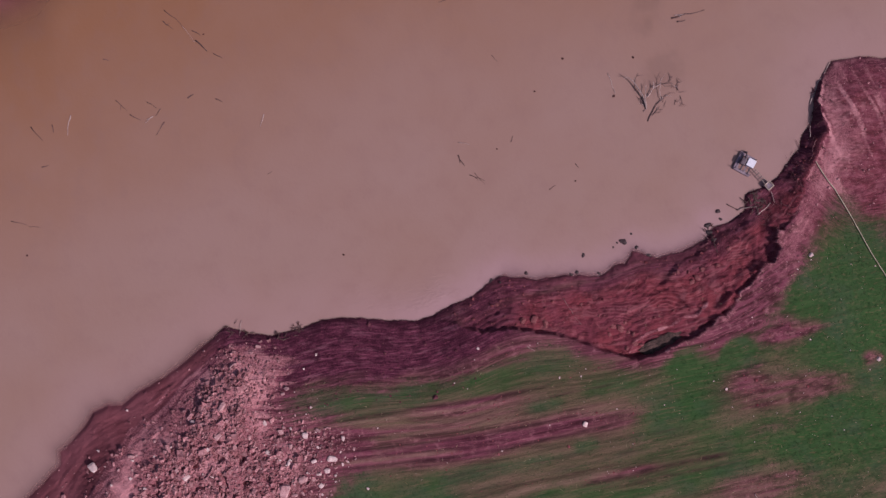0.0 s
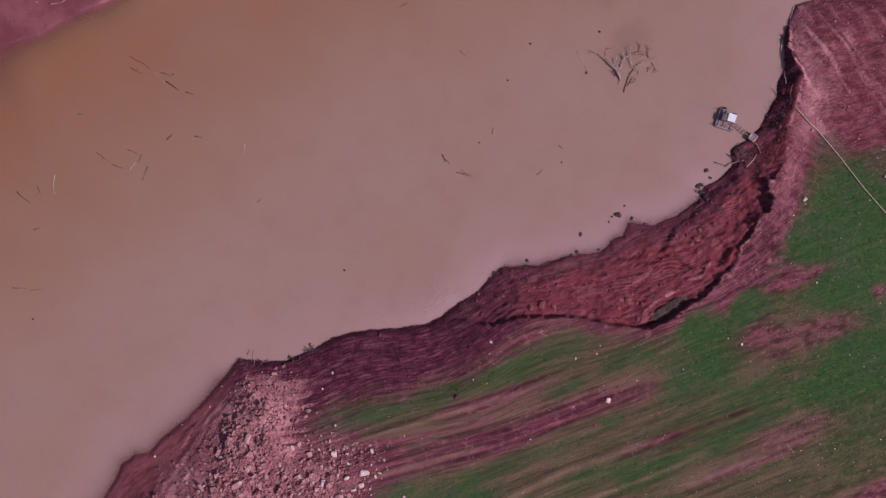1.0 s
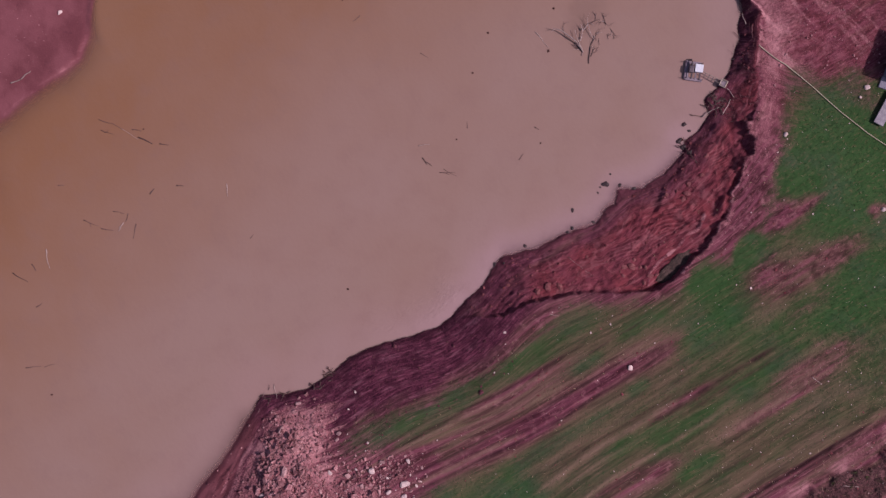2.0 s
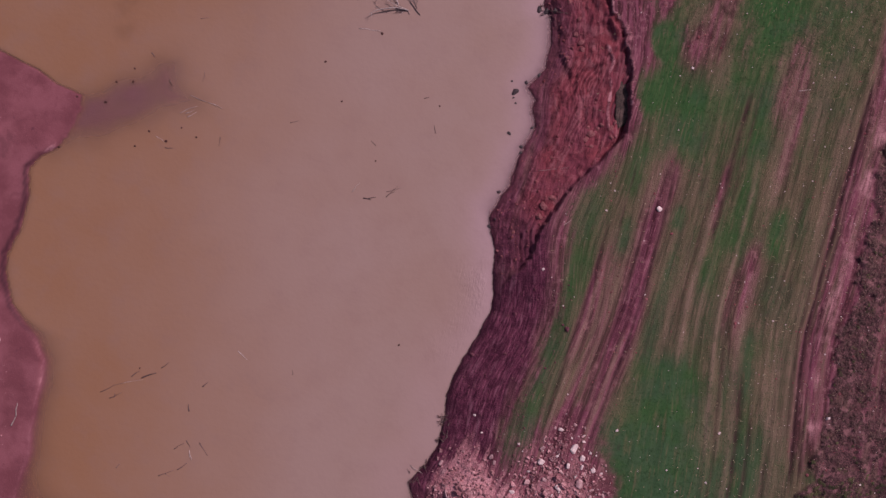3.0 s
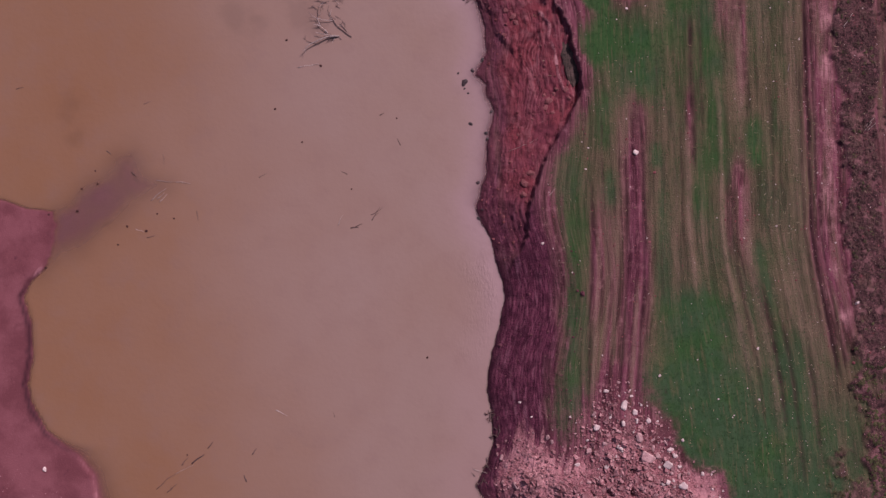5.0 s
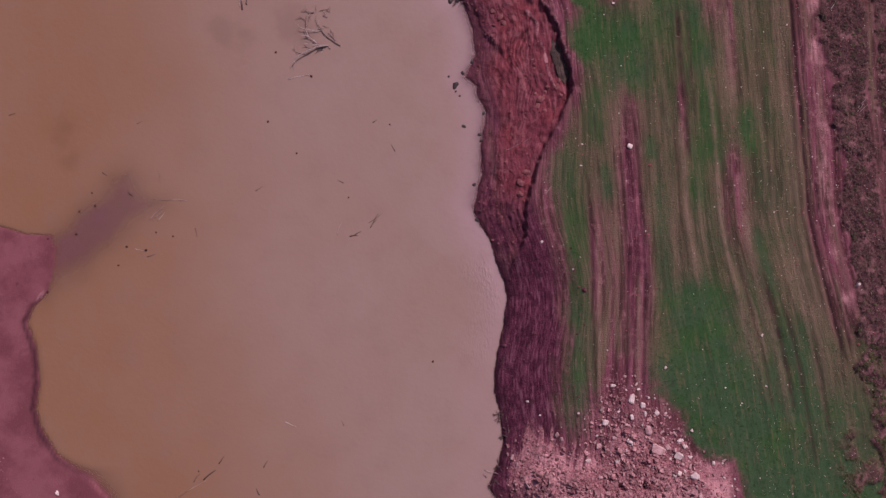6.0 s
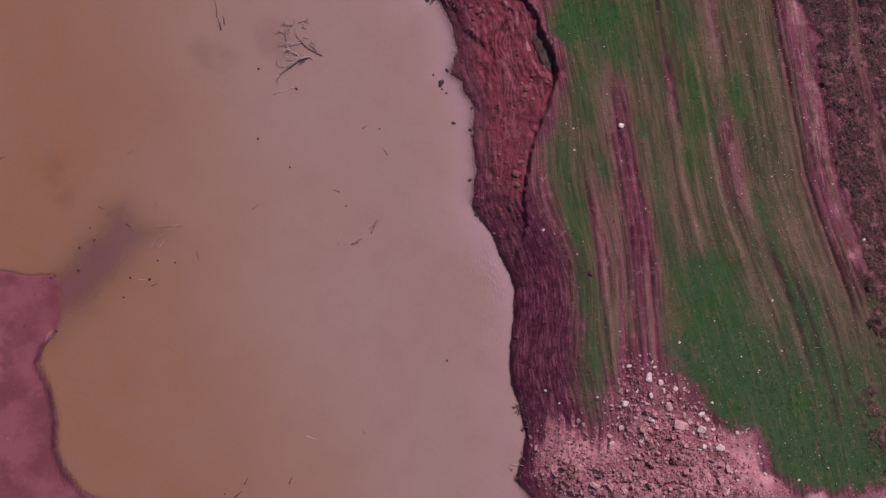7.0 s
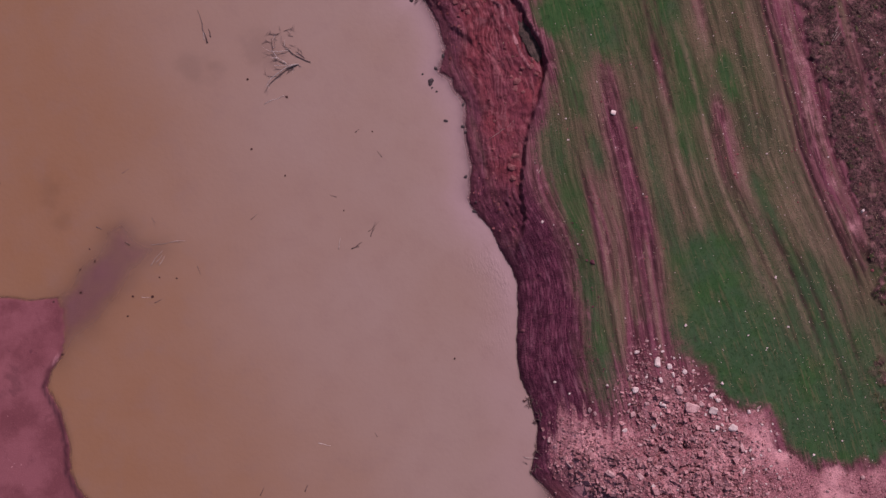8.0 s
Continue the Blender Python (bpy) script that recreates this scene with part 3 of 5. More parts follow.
    slumped += 0.075 * (np.abs((shelves * 2.4) % 1 * 2 - 1) - 0.5) * step(near, 0.8, 1.5) * (1 - step(near, 6.0, 7.0)) * step(lumps(px, py, 2.6, 2, 0.5, 23), -0.35, 0.1)
    slumped += 0.22 * step(upper, -1.5, -0.2) * step(py, 13.8, 15.0) * (1 - step(py, 20.5, 22)) * step(lumps(px, py, 1.1, 3, 0.6, 24), -0.15, 0.15)
    hollow = np.exp(-((upper + 0.75 + 0.4 * lumps(px, py, 1.0, 3, 0.6, 27)) / 0.7) ** 2)
    slumped -= 0.20 * hollow * step(py, 14.5, 16.5) * (1 - step(py, 20.8, 22.3)) * (0.25 + 0.75 * step(lumps(px, py, 1.9, 4, 0.6, 33), -0.4, 0.15))
    for x, y, a, d in ((4.2, 20.9, 0.7, 0.10), (3.0, 20.7, 0.4, 0.10), (6.9, 17.4, 0.45, 0.12), (7.5, 15.9, 0.4, 0.12)):
        slumped -= d * np.exp(-((px - x) ** 2 + (py - y) ** 2) / (a * a)) * step(lumps(px, py, 0.5, 3, 0.6, 34), -0.5, 0.3)
    rim = np.exp(-((to_line(px, py, RIM) + 0.10 * lumps(px, py, 0.6, 3, 0.6, 52)) / 0.13) ** 2)
    slumped += 0.10 * rim
    drop = step(upper, -0.14, 0.07)
    cut = slumped * (1 - drop) + (field + 0.05 * step(-upper, -0.6, 0) * step(upper, 0, 0.2)) * drop
    # dark crack along the foot of the scarp
    cut -= (0.15 + 0.2 * step(py, 8.5, 10)) * np.exp(-((upper + 0.20) / (0.16 - 0.03 * step(py, 8.5, 10))) ** 2) * step(py, 0.5, 5.0) * (1 - step(py, 13.6, 14.6)) * np.clip(0.85 + 0.6 * lumps(px, py, 1.2, 3, 0.6, 35), 0.3, 1.2)
    z = bank * (1 - slide) + np.maximum(cut, 0.04) * slide
    # rubble heap
    hm = step(heap, -0.4, 1.2)
    apart = near - np.clip((-16 - py) * 0.08, 0, 0.5)
    streak = heap + 2.6 * lumps((px - shore_x(py)) * 3.0 + 0.5 * lumps(px, py, 1.5, 2), py * 0.22, 1.0, 3, 0.6, 12) * (1 - 0.6 * step(near, 5, 8)) * (1 - 0.6 * step(px, 17, 21)) + 0.5 * (1 - step(near, 5, 8)) + 0.4 * step(px, 17, 21)
    z += hm * (0.12 + 0.45 * step(heap, 0.0, 5.0) * (1 - step(px, 19, 25)) + 0.26 * lumps(px, py, 1.1, 5, 0.65, 11) * (1 - 0.5 * step(px, 16, 22)) - 0.42 * step(0.10 - np.abs(lumps(px, py, 1.6, 3, 0.6, 13)), 0.0, 0.1) * step(heap, 1.5, 4) * step(near, 4.5, 6.5) * (1 - step(px, 15, 19))) * step(apart, 0.6, 3.2)
    z = z - 0.9 * np.maximum(z - 0.03, 0) * np.exp(-((px - 2.5) / 0.75) ** 2 - ((py - 12.4) / 0.9) ** 2)
    # scrub edge: a low ragged bank
    scallop = 1.5 * np.abs(lumps(px * 0.6, py, 1.9, 3, 0.55, 4)) - 0.2 + 0.4 * lumps(px, py, 3.0, 3) + 0.22 * lumps(px, py, 0.6, 3, 0.6, 48)
    brush = step(u - 27.6 + 1.0 * step(-py, 3, 9) - scallop + 1.2 * (1 - step(py, -10, -6)) * lumps(px, py, 2.0, 3), -0.06, 0.14)
    brush = np.maximum(brush, 0.75 * step(lumps(px, py, 1.8, 4, 0.6, 8), 0.0, 0.3) * step(u, 23.2, 25.2) * (1 - step(py, -10, -6)))
    brush *= 1 - 0.9 * step(0.55 - np.abs(u - 30.65 - 0.5 * lumps(px, py, 2.2, 4, 0.6)), 0.0, 0.25) * step(py, -4, -1)
    brush *= 1 - 0.55 * step(lumps(px, py, 1.4, 4, 0.6, 26), 0.15, 0.35)
    brush *= 1 - step(u, 40, 48)
    z += brush * (0.14 + 0.22 * lumps(px, py, 0.8, 4, 0.65, 49))
    z = np.where(near > 0.12, np.maximum(z, 0.05), z)
    # bed of the lake, steep by the near bank, shoaling towards the far one
    bed = -np.minimum(np.clip(-near, 0, 50) * (1.5 - 1.05 * step(py, 0, 4) * (1 - step(py, 17, 19)) - 1.2 * step(-py, 16, 19)) + 0.02, 1.4)
    shelf = -np.minimum(np.clip(-far, 0, 50) * (0.30 + 1.5 * step(py, -13.5, -11.5) - 0.20 * step(-py, 22, 25)) + 0.01, 1.4) + 0.03 * lumps(px, py, 2.0, 3)
    bar = -signed(px, py, BAR) + 0.4 * lumps(px, py, 1.6, 4)
    out = np.hypot(px - BAR[0][0], py - BAR[0][1])
    ridge = -0.085 - 0.03 * lumps(px, py, 1.2, 3) - 0.14 * np.clip(bar + 1.0, 0, 9) ** 1.5 - 0.03 * step(out, 5.0, 9.0)
    shelf = np.maximum(shelf, ridge)
    for mx, my, mr in [(-14.2, 17.0, 0.9), (-13.0, 16.7, 0.7), (-26.1, 11.2, 0.8), (-26.5, 10.1, 0.6), (-25.7, 8.9, 0.6), (-9.6, 17.2, 1.0), (-8.4, 16.1, 0.9)]:
        shelf = np.maximum(shelf, -0.36 - 0.25 * np.clip(np.hypot(px - mx, py - my) / (1.3 * mr) + 0.9 * lumps(px, py, 1.1, 4, 0.6), 0, 9) ** 2)
    low = np.where(near > -2.5, bed, np.maximum(bed, shelf))
    z = np.where(near > 0, z, low)
    # far bank: flat wet mud with a small lip
    lip = 0.20 * step(far, 0.05, 0.25) * step(py, -22, -12) * (1 - step(py, -1, 1.5))
    mud = 0.015 + 0.055 * np.clip(far, 0, 60) ** 0.9 + lip + 0.05 * lumps(px, py, 1.6, 4) * step(far, 0.5, 3) + 0.03 * lumps(px, py, 0.4, 2) * step(far, 3, 5)
    z = np.where(far > 0, np.maximum(mud, 0.012), z)
    # covers
    meadow = signed(px, py, MEADOW) + 0.35 * lumps(px, py, 1.6, 4) + 0.25 * lumps(px * 3, py * 0.4, 1.0, 2)
    g = grass_of(px, py) * step(meadow + 0.5 * step(-py, 0, 4), -0.1, 1.0)
    g *= 1 - step(heap + 0.6 * lumps(px, py, 1.0, 3, 0.6, 47) - 0.9 * (1 - step(px, 9, 11)), -2.2, 0.5)
    g *= 1 - step(to_line(px, py, SCARP[10:]) + 0.5 * lumps(px, py, 2.0, 3), 2.6, 1.2) * step(py, 13, 17)
    g *= 1 - step(py - 30.4 - 0.45 * (px - 2.0) + 1.2 * lumps(px, py, 2.5, 3), -0.6, 0.8) * (1 - step(px, 6, 10))
    g *= 1 - step(py - 0.5 * px, 25.8, 27.8) * (1 - step(px, 1, 5))
    g *= (1 - brush) * (1 - step(u, 24.8, 25.4) * step(py, -9.5, -6) * 0.95)
    g = np.where(near > 0, np.clip(g, 0, 1.3), 0)
    red = slide * (1 - step(upper, -0.15, 0.1)) * step(near + 0.5 * lumps(px, py, 1.5, 3), 0.3, 1.8) * (0.35 + 0.65 * step(py + 0.5 * px + 1.5 * lumps(px, py, 2.5, 3), 4, 9)) + 0.4 * step(py, 22, 26) * (1 - step(px, 3, 8)) * step(upper, 0, 0.5)
    purple = (1 - step(meadow, -1.0, 0.3)) * np.maximum(1 - slide, step(upper, -0.1, 0.1)) * (1 - step(py, 10, 14)) * (1 - hm * step(apart, 1.0, 3.0)) + 0.5 * slide * (1 - step(near, 0.4, 1.6))
    purple += 0.32 * np.exp(-((u - 13.5) / 0.72) ** 4) * step(py, -12, -9) * (1 - step(py, 8, 11)) * np.clip(0.8 + lumps(px, py, 1.5, 3, 0.6, 41), 0.2, 1)
    purple = np.maximum(purple, slide * (1 - drop) * (1 - red) * (1 - step(py, 17, 20)) * (1 - 0.5 * step(py, 3, 7)))
    fibre = lumps(flank * 4.5 + 0.5 * lumps(px, py, 1.5, 2), (px + py) * 0.14, 1.0, 4, 0.65, 14)
    pale = (0.82 * step(streak + 1.8 * step(-py, 15, 17.5) * (1 - step(flank, 3.0, 5.0)), -1.2, 2.2) + 0.18 * step(heap, 2.0, 4.0)) * step(flank + 1.3 * fibre, -0.5, 1.3) * (0.35 + 0.65 * step(near, 0.4, 1.8)) + 0.22 * step(py, 19, 24) * step(upper, 0.1, 0.5) * (1 - step(upper + 0.8 * lumps(px, py, 1.5, 3), 2.0, 5.5)) + 0.45 * np.exp(-((u - 26.8) / 0.9) ** 2) * step(py, -9, -5) * np.clip(0.9 + 0.9 * lumps(px, py * 0.6, 0.9, 4, 0.65, 51), 0.2, 1.4)
    pale += 0.75 * rim * (1 - drop) * np.clip(0.9 + lumps(px, py, 0.7, 3, 0.6, 53), 0.2, 1.3)
    pale += 0.36 * np.exp(-((px - 6.4) / 1.2) ** 2 - ((py - 15.7) / 1.4) ** 2) * np.clip(0.8 + 0.9 * lumps(px, py, 0.9, 4, 0.6, 54), 0, 1.3) * (1 - drop)
    pale *= 1 - 0.42 * step(py, -15.5, -13.0) * (1 - step(py, -7, -6)) * step(px, 9, 10) * (1 - step(px, 14, 17))
    scored = np.exp(-((flank + 0.25 + 0.12 * lumps(px, py, 3.0, 2, 0.5, 56)) / 0.07) ** 2) + 0.7 * np.exp(-((flank + 0.75 + 0.12 * lumps(px, py, 3.0, 2, 0.5, 57)) / 0.06) ** 2)
    pale += 0.6 * scored * step(-py, 19, 20) * (1 - step(-py, 25, 27)) * step(lumps(px, py, 1.6, 2, 0.5, 58), -0.2, 0.2)
    combed_dust = step(-py, 15, 18) * (1 - step(flank, 2.6, 4.2))
    pale *= 1 - combed_dust * (1 - np.clip(1.2 + 0.9 * fibre, 0.65, 1.3))
    pale += (0.35 + 0.4 * step(py, 10, 14)) * step(upper, -0.06, 0.03) * (1 - step(upper, 0.08, 0.3)) * step(py, 1, 4) * step(lumps(px, py, 0.7, 3), -0.5, 0.1)
    pale += 0.7 * step(heap + 0.5 * lumps(px, py, 0.9, 3, 0.6, 50), -0.9, 1.3) * step(px, 15.0, 18)
    pale += 0.55 * np.exp(-((px - 13.2) / 0.5) ** 2 - ((py - 26.9) / 0.6) ** 2) + 0.27 * step(upper, 0.0, 0.25) * (1 - step(upper + 0.5 * lumps(px, py, 1.0, 3), 0.8, 2.2)) * slide * step(py, 13.5, 17)
    pale += 1.2 * np.exp(-(((px + 28.85) - 0.6 * (py + 0.75)) / 0.2) ** 2 - ((py + 0.75) / 0.5) ** 2) * (far > 0) + 0.25 * np.exp(-((px + 28.6) / 1.2) ** 2 - ((py - 1.9) / 1.9) ** 2) * (far > 0) + (0.15 * np.exp(-((far - 0.12) / 0.12) ** 2) + 0.25 * (1 - step(far + 0.5 * lumps(px, py, 1.0, 3), 0.3, 1.6)) * (far > 0)) * (py < -12)
    # wet shores; the last term paints overhang shade along the wet far lip
    wet = (0.62 - 0.32 * slide - 0.4 * step(-py, 18, 21)) * (1 - step(near, -0.1, 0.75)) * (near > -0.4) + np.where(far > -6, 0.15 * (1 - step(far, 0, 0.3)), 0) + 1.1 * np.exp(-((far - 0.18 - 0.10 * lumps(px, py, 0.8, 3)) / 0.14) ** 2) * step(lumps(px, py, 2.5, 2, 0.5, 25), -1.0, -0.1) * step(py, -15, -12) * (1 - step(py, -2.5, -0.5))
    # patches below the northern scarp: damp earth and painted shade together
    wet += 0.45 * step(lumps(px, py, 1.2, 3, 0.6, 6), 0.1, 0.4) * slide * step(py, 16, 19) * (1 - step(upper, -0.3, 0.1)) * step(near, 0, 0.5)
    row = u - shore_x(py) * (1 - step(px - shore_x(py), 1.5, 9))
    row = row + 0.45 * lumps(px, py, 1.3, 3, 0.5, 18) * red
    north = step(py - 0.5 * px, 23.5, 27.0) * (1 - step(px, 2, 6))
    row = row * (1 - north) + (0.98 * px - 0.21 * py + 0.5 * lumps(px, py, 2.5, 3, 0.5, 44) + 0.12 * near) * north
    pale = pale + 0.30 * north * step(near, 1.0, 3.0) * np.clip(0.55 + 0.9 * lumps(px, py, 2.0, 4, 0.6, 45), 0, 1)
    rings = lumps((py - 0.25 * px) * 3.2 + 1.6 * lumps(px, py, 5.0, 2), px * 0.16, 1.0, 3, 0.6, 55)
    pale = pale + 0.26 * north * step(near, 0.4, 1.2) * step(rings, 0.0, 0.25)
    mud_mask = np.where(near < 0.0, 1 - step(far, 9, 16), np.maximum(0.35 * slide * (1 - step(near, 0.0, 1.0)) * (1 - step(py, 18, 20)), 0.95 * step(-py, 16.5, 19) * (1 - step(flank, -0.1, 1.0))))
    barness = step(0.9 - bar, 0.0, 0.8) * (near < 0) * step(-far, 0.0, 0.5)
    pink = patches(u, px, py, BARE) + 0.62 * step(u, 25.0, 25.5) * step(py, -9.5, -6) + step(py, 14, 17) * (1 - step(upper + 0.8 * lumps(px, py, 1.5, 3, 0.5, 43), 2.5, 4.5)) + step(py - 0.5 * px, 23, 26) * (1 - step(px, 5, 9)) + step(heap, -2.5, -0.3) + 0.8 * (1 - step(meadow, 0.2, 1.4)) + (near < 0.3)
    pink = pink + 0.9 * lumps(u * 5, py * 0.4, 2.0, 3, 0.6, 36) * np.clip(pink * (1.2 - pink) * 4, 0, 1)
    s_comb = px + 0.55 * lumps(px, py, 2.2, 2, 0.5, 37) + 0.13 * lumps(px, py, 0.8, 3, 0.5, 38)
    comb = 0.25 * step(lumps(px, py, 2.2, 3, 0.5, 39), 0.0, 0.4)
    for x, y, a, b in ((6.6, 13.6, 1.1, 2.2), (6.5, 10.5, 0.8, 1.5), (4.3, 19.4, 0.9, 1.0)):
        comb = np.maximum(comb, np.exp(-((px - x) / a) ** 2 - ((py - y) / b) ** 2))
    comb = comb * red
    clip = lambda a: np.clip(a, 0, 1)
    return z, row, (g, clip(pale), clip(red), mud_mask), (clip(purple), brush * (near > 0), clip(wet), barness), near, far, upper, heap, (clip(tan), clip(dark), clip(pink)), (s_comb, comb), flank


def spread(lo, hi, gap, reach, grow=1.35, below=True, above=True):
    """Even steps between lo and hi, then wider and wider ones out to the horizon."""
    mid = list(np.arange(lo, hi + gap / 2, gap))
    s, d = [], gap
    while not s or s[-1] < reach:
        d *= grow
        s.append((s[-1] if s else 0) + d)
    return np.array(([lo - v for v in reversed(s)] if below else []) + mid + ([mid[-1] + v for v in s] if above else []))


def sheet(name, xs, ys, height, material):
    gx, gy = np.meshgrid(xs, ys)
    nx, ny = len(xs), len(ys)
    co = np.stack([gx, gy, height], -1).reshape(-1, 3).astype(np.float32)
    i = np.arange((nx - 1) * (ny - 1))
    a = (i // (nx - 1)) * nx + i % (nx - 1)
    quads = np.stack([a, a + 1, a + nx + 1, a + nx], -1).astype(np.int32)
    me = bpy.data.meshes.new(name)
    me.vertices.add(len(co))
    me.vertices.foreach_set("co", co.ravel())
    me.loops.add(quads.size)
    me.loops.foreach_set("vertex_index", quads.ravel())
    me.polygons.add(len(quads))
    me.polygons.foreach_set("loop_start", np.arange(0, quads.size, 4, dtype=np.int32))
    me.update(calc_edges=True)
    me.polygons.foreach_set("use_smooth", np.ones(len(quads), bool))
    me.materials.append(material)
    return new(name, me), me


def put_colour(me, name, channels):
    data = np.ones((len(me.vertices), 4), np.float32)
    for i, c in enumerate(channels):
        data[:, i] = np.asarray(c).ravel()
    me.attributes.new(name, "FLOAT_COLOR", "POINT").data.foreach_set("color", data.ravel())


# ---------- ground and water ----------
XS = np.concatenate([spread(-34, -1.5, 0.17, 2300, above=False), np.arange(-1.4, 12.6, 0.07), spread(12.7, 35.5, 0.09, 2300, below=False)])
YS = spread(-37, 36, 0.11, 2300)
GX, GY = np.meshgrid(XS, YS)
Z, ROW, COVER, EARTH, NEAR, FARD, UPPERD, HEAPD, TRACK, COMB, FLANKD = land(GX, GY)
ground, gme = sheet("ground", XS, YS, Z, M_GROUND)
put_colour(gme, "cover", COVER)
put_colour(gme, "earth", EARTH)
put_colour(gme, "track", TRACK)
gme.attributes.new("comb", "FLOAT_VECTOR", "POINT").data.foreach_set("vector", np.stack([*COMB, np.zeros_like(GX)], -1).astype(np.float32).ravel())
along = np.interp(GY, np.linspace(-60, 60, 601), np.cumsum(0.2 * (0.075 + 0.30 * step(np.linspace(-60, 60, 601), 14, 24))))
rv = np.stack([np.where(NEAR < -4, 0.2 * ROW, ROW), np.where(COVER[2] > 0.5, GY * 0.13, np.where((NEAR < 4.6) & (GY < 8), GY * 0.15, along)), np.zeros_like(GX)], -1).astype(np.float32)
gme.attributes.new("row", "FLOAT_VECTOR", "POINT").data.foreach_set("vector", rv.ravel())
tagged(ground, "red earth bank with ploughed field, grass and slumped edge", "ground", kind="structure")

WX = np.concatenate([spread(-36, -8, 0.25, 2300, above=False), np.arange(-7.9, 7.0, 0.1), spread(7.1, 14, 0.25, 2300, below=False)])
WY = spread(-36, 34, 0.12, 2300)
AX, AY = np.meshgrid(WX, WY)
wz, _, _, _, wn_ = land(AX, AY)[:5]
water, wme = sheet("water", WX, WY, np.zeros_like(AX), M_WATER)
opaque = 1 - np.exp(-np.clip(-wz, 0, 3) / np.where(wn_ > -4, 0.06 + 0.09 * step(AY, 0, 4) * (1 - step(AY, 17, 19)) + 0.08 * step(-AY, 16, 19), 0.18))
farness = step(-AX - 0.25 * np.minimum(AY, 0) + 0.03 * np.maximum(AY, 0), 6, 27) * step(-wn_, 3, 12)
# near-bank tint: turbidity plus sky reflection put into the water colour
rim = 0.5 * (1 - step(-wn_, 0.0, 2.4)) * step(AY, -9, -2) * (1 - step(AY, 17, 21)) + 0.3 * (1 - step(-wn_, 0, 5))
put_colour(wme, "silt", (farness, np.clip(rim, 0, 1), np.clip(opaque, 0.0, 1)))
chop = step(-wn_, 0.2, 0.9) * (1 - step(-wn_, 1.6, 3.4)) * step(AY, -9, -6) * (1 - step(AY, -1.5, 1)) * np.clip(0.6 + 1.2 * lumps(AX, AY, 2.0, 3, 0.5, 40), 0, 1)
wme.attributes.new("chop", "FLOAT", "POINT").data.foreach_set("value", (chop + 0.03).astype(np.float32).ravel())
tagged(water, "calm opaque brown silty lake water", "water", kind="structure")


def height_at(x, y):
    """Height of the ground sheet at a place."""
    i, j = int(np.searchsorted(XS, x)) - 1, int(np.searchsorted(YS, y)) - 1
    a, b = (x - XS[i]) / (XS[i + 1] - XS[i]), (y - YS[j]) / (YS[j + 1] - YS[j])
    return float((Z[j, i] * (1 - a) + Z[j, i + 1] * a) * (1 - b) + (Z[j + 1, i] * (1 - a) + Z[j + 1, i + 1] * a) * b)


def value_at(grid, x, y):
    return float(grid[int(np.searchsorted(YS, y)), int(np.searchsorted(XS, x))])


# ---------- hut, ramp and hose on the field ----------
def hut(x, y, turn):
    z = height_at(x + 0.5, y + 1.2)
    h = empty("hut", x, y, z - 0.1, turn)
    bm = bmesh.new()
    box(bm, 2.0, 1.6, 0.75, 4.0, 3.2, 1.5, 0.02)
    part("wall", bm, M_WALL, h, "lilac-grey painted wall")
    bm = bmesh.new()
    box(bm, 2.0, 1.6, 1.56, 4.2, 3.4, 0.1, 0.02)
    roof = part("roof", bm, M_WHITE, h, "white sheet-metal roof")
    for k in range(4):
        bm = bmesh.new()
        box(bm, 0.55 + 0.97 * k, 1.6, 1.615, 0.03, 3.36, 0.02)
        part("seam", bm, M_WHITE, roof)
    bm = bmesh.new()
    box(bm, 2.0, -0.42, 0.12, 4.1, 0.82, 0.16, 0.02)
    part("front_step", bm, M_WALL, h, "lilac-grey concrete step along the front")
    return tagged(h, "small hut with flat white metal roof", "hut")


hut(5.61, 32.23, 38)
ramp_ob = empty("concrete_ramp", 7.65, 31.12, height_at(7.65, 31.12) - 0.05, -60)
bm = bmesh.new()
box(bm, 0, 0, 0.33, 2.45, 0.72, 0.12, 0.02)
part("slab", bm, M_CONCRETE, ramp_ob)
for s in (-1, 1):
    bm = bmesh.new()
    box(bm, s * 0.85, 0, 0.14, 0.2, 0.6, 0.27, 0.01)
    part("support", bm, M_CONCRETE, ramp_ob)
tagged(ramp_ob, "raised grey concrete slab in the grass beside the hut", "slab")

HOSE = [(-0.82, 25.93), (0.7, 26.48), (1.42, 26.86), (3.82, 27.7), (6.33, 28.44), (8.51, 29.21), (10.88, 30.33)]
rng = random.Random(3)
pts = []
for (ax, ay), (bx, by) in zip(HOSE[:-1], HOSE[1:]):
    for k in range(6):
        x, y = ax + (bx - ax) * k / 6, ay + (by - ay) * k / 6
        pts.append((x, y, height_at(x, y) + 0.07))
for k in range(8):
    x, y = HOSE[-1][0] + k * 1.1, HOSE[-1][1] + k * 0.42
    pts.append((x, y, height_at(x, y) + 0.07))
v, f = tube_arrays(pts, [0.031] * len(pts), 8)
hose = from_arrays("hose", v, f, M_HOSE, True)
tagged(hose, "long pale water hose lying across bank and grass", "hose")

# ---------- pump raft and its gangway ----------
raft = empty("pump_raft", -1.68, 21.38, 0.0, 50.3)
for px, py, ln, wd, tn in ((-0.52, 0.0, 1.35, 0.26, 90), (0.05, -0.60, 1.25, 0.24, 0), (0.0, 0.55, 1.05, 0.22, 0)):
    bm = bmesh.new()
    box(bm, px, py, 0.06, ln, wd, 0.28, 0.08, tn)
    part("pontoon", bm, M_PLASTIC, raft)
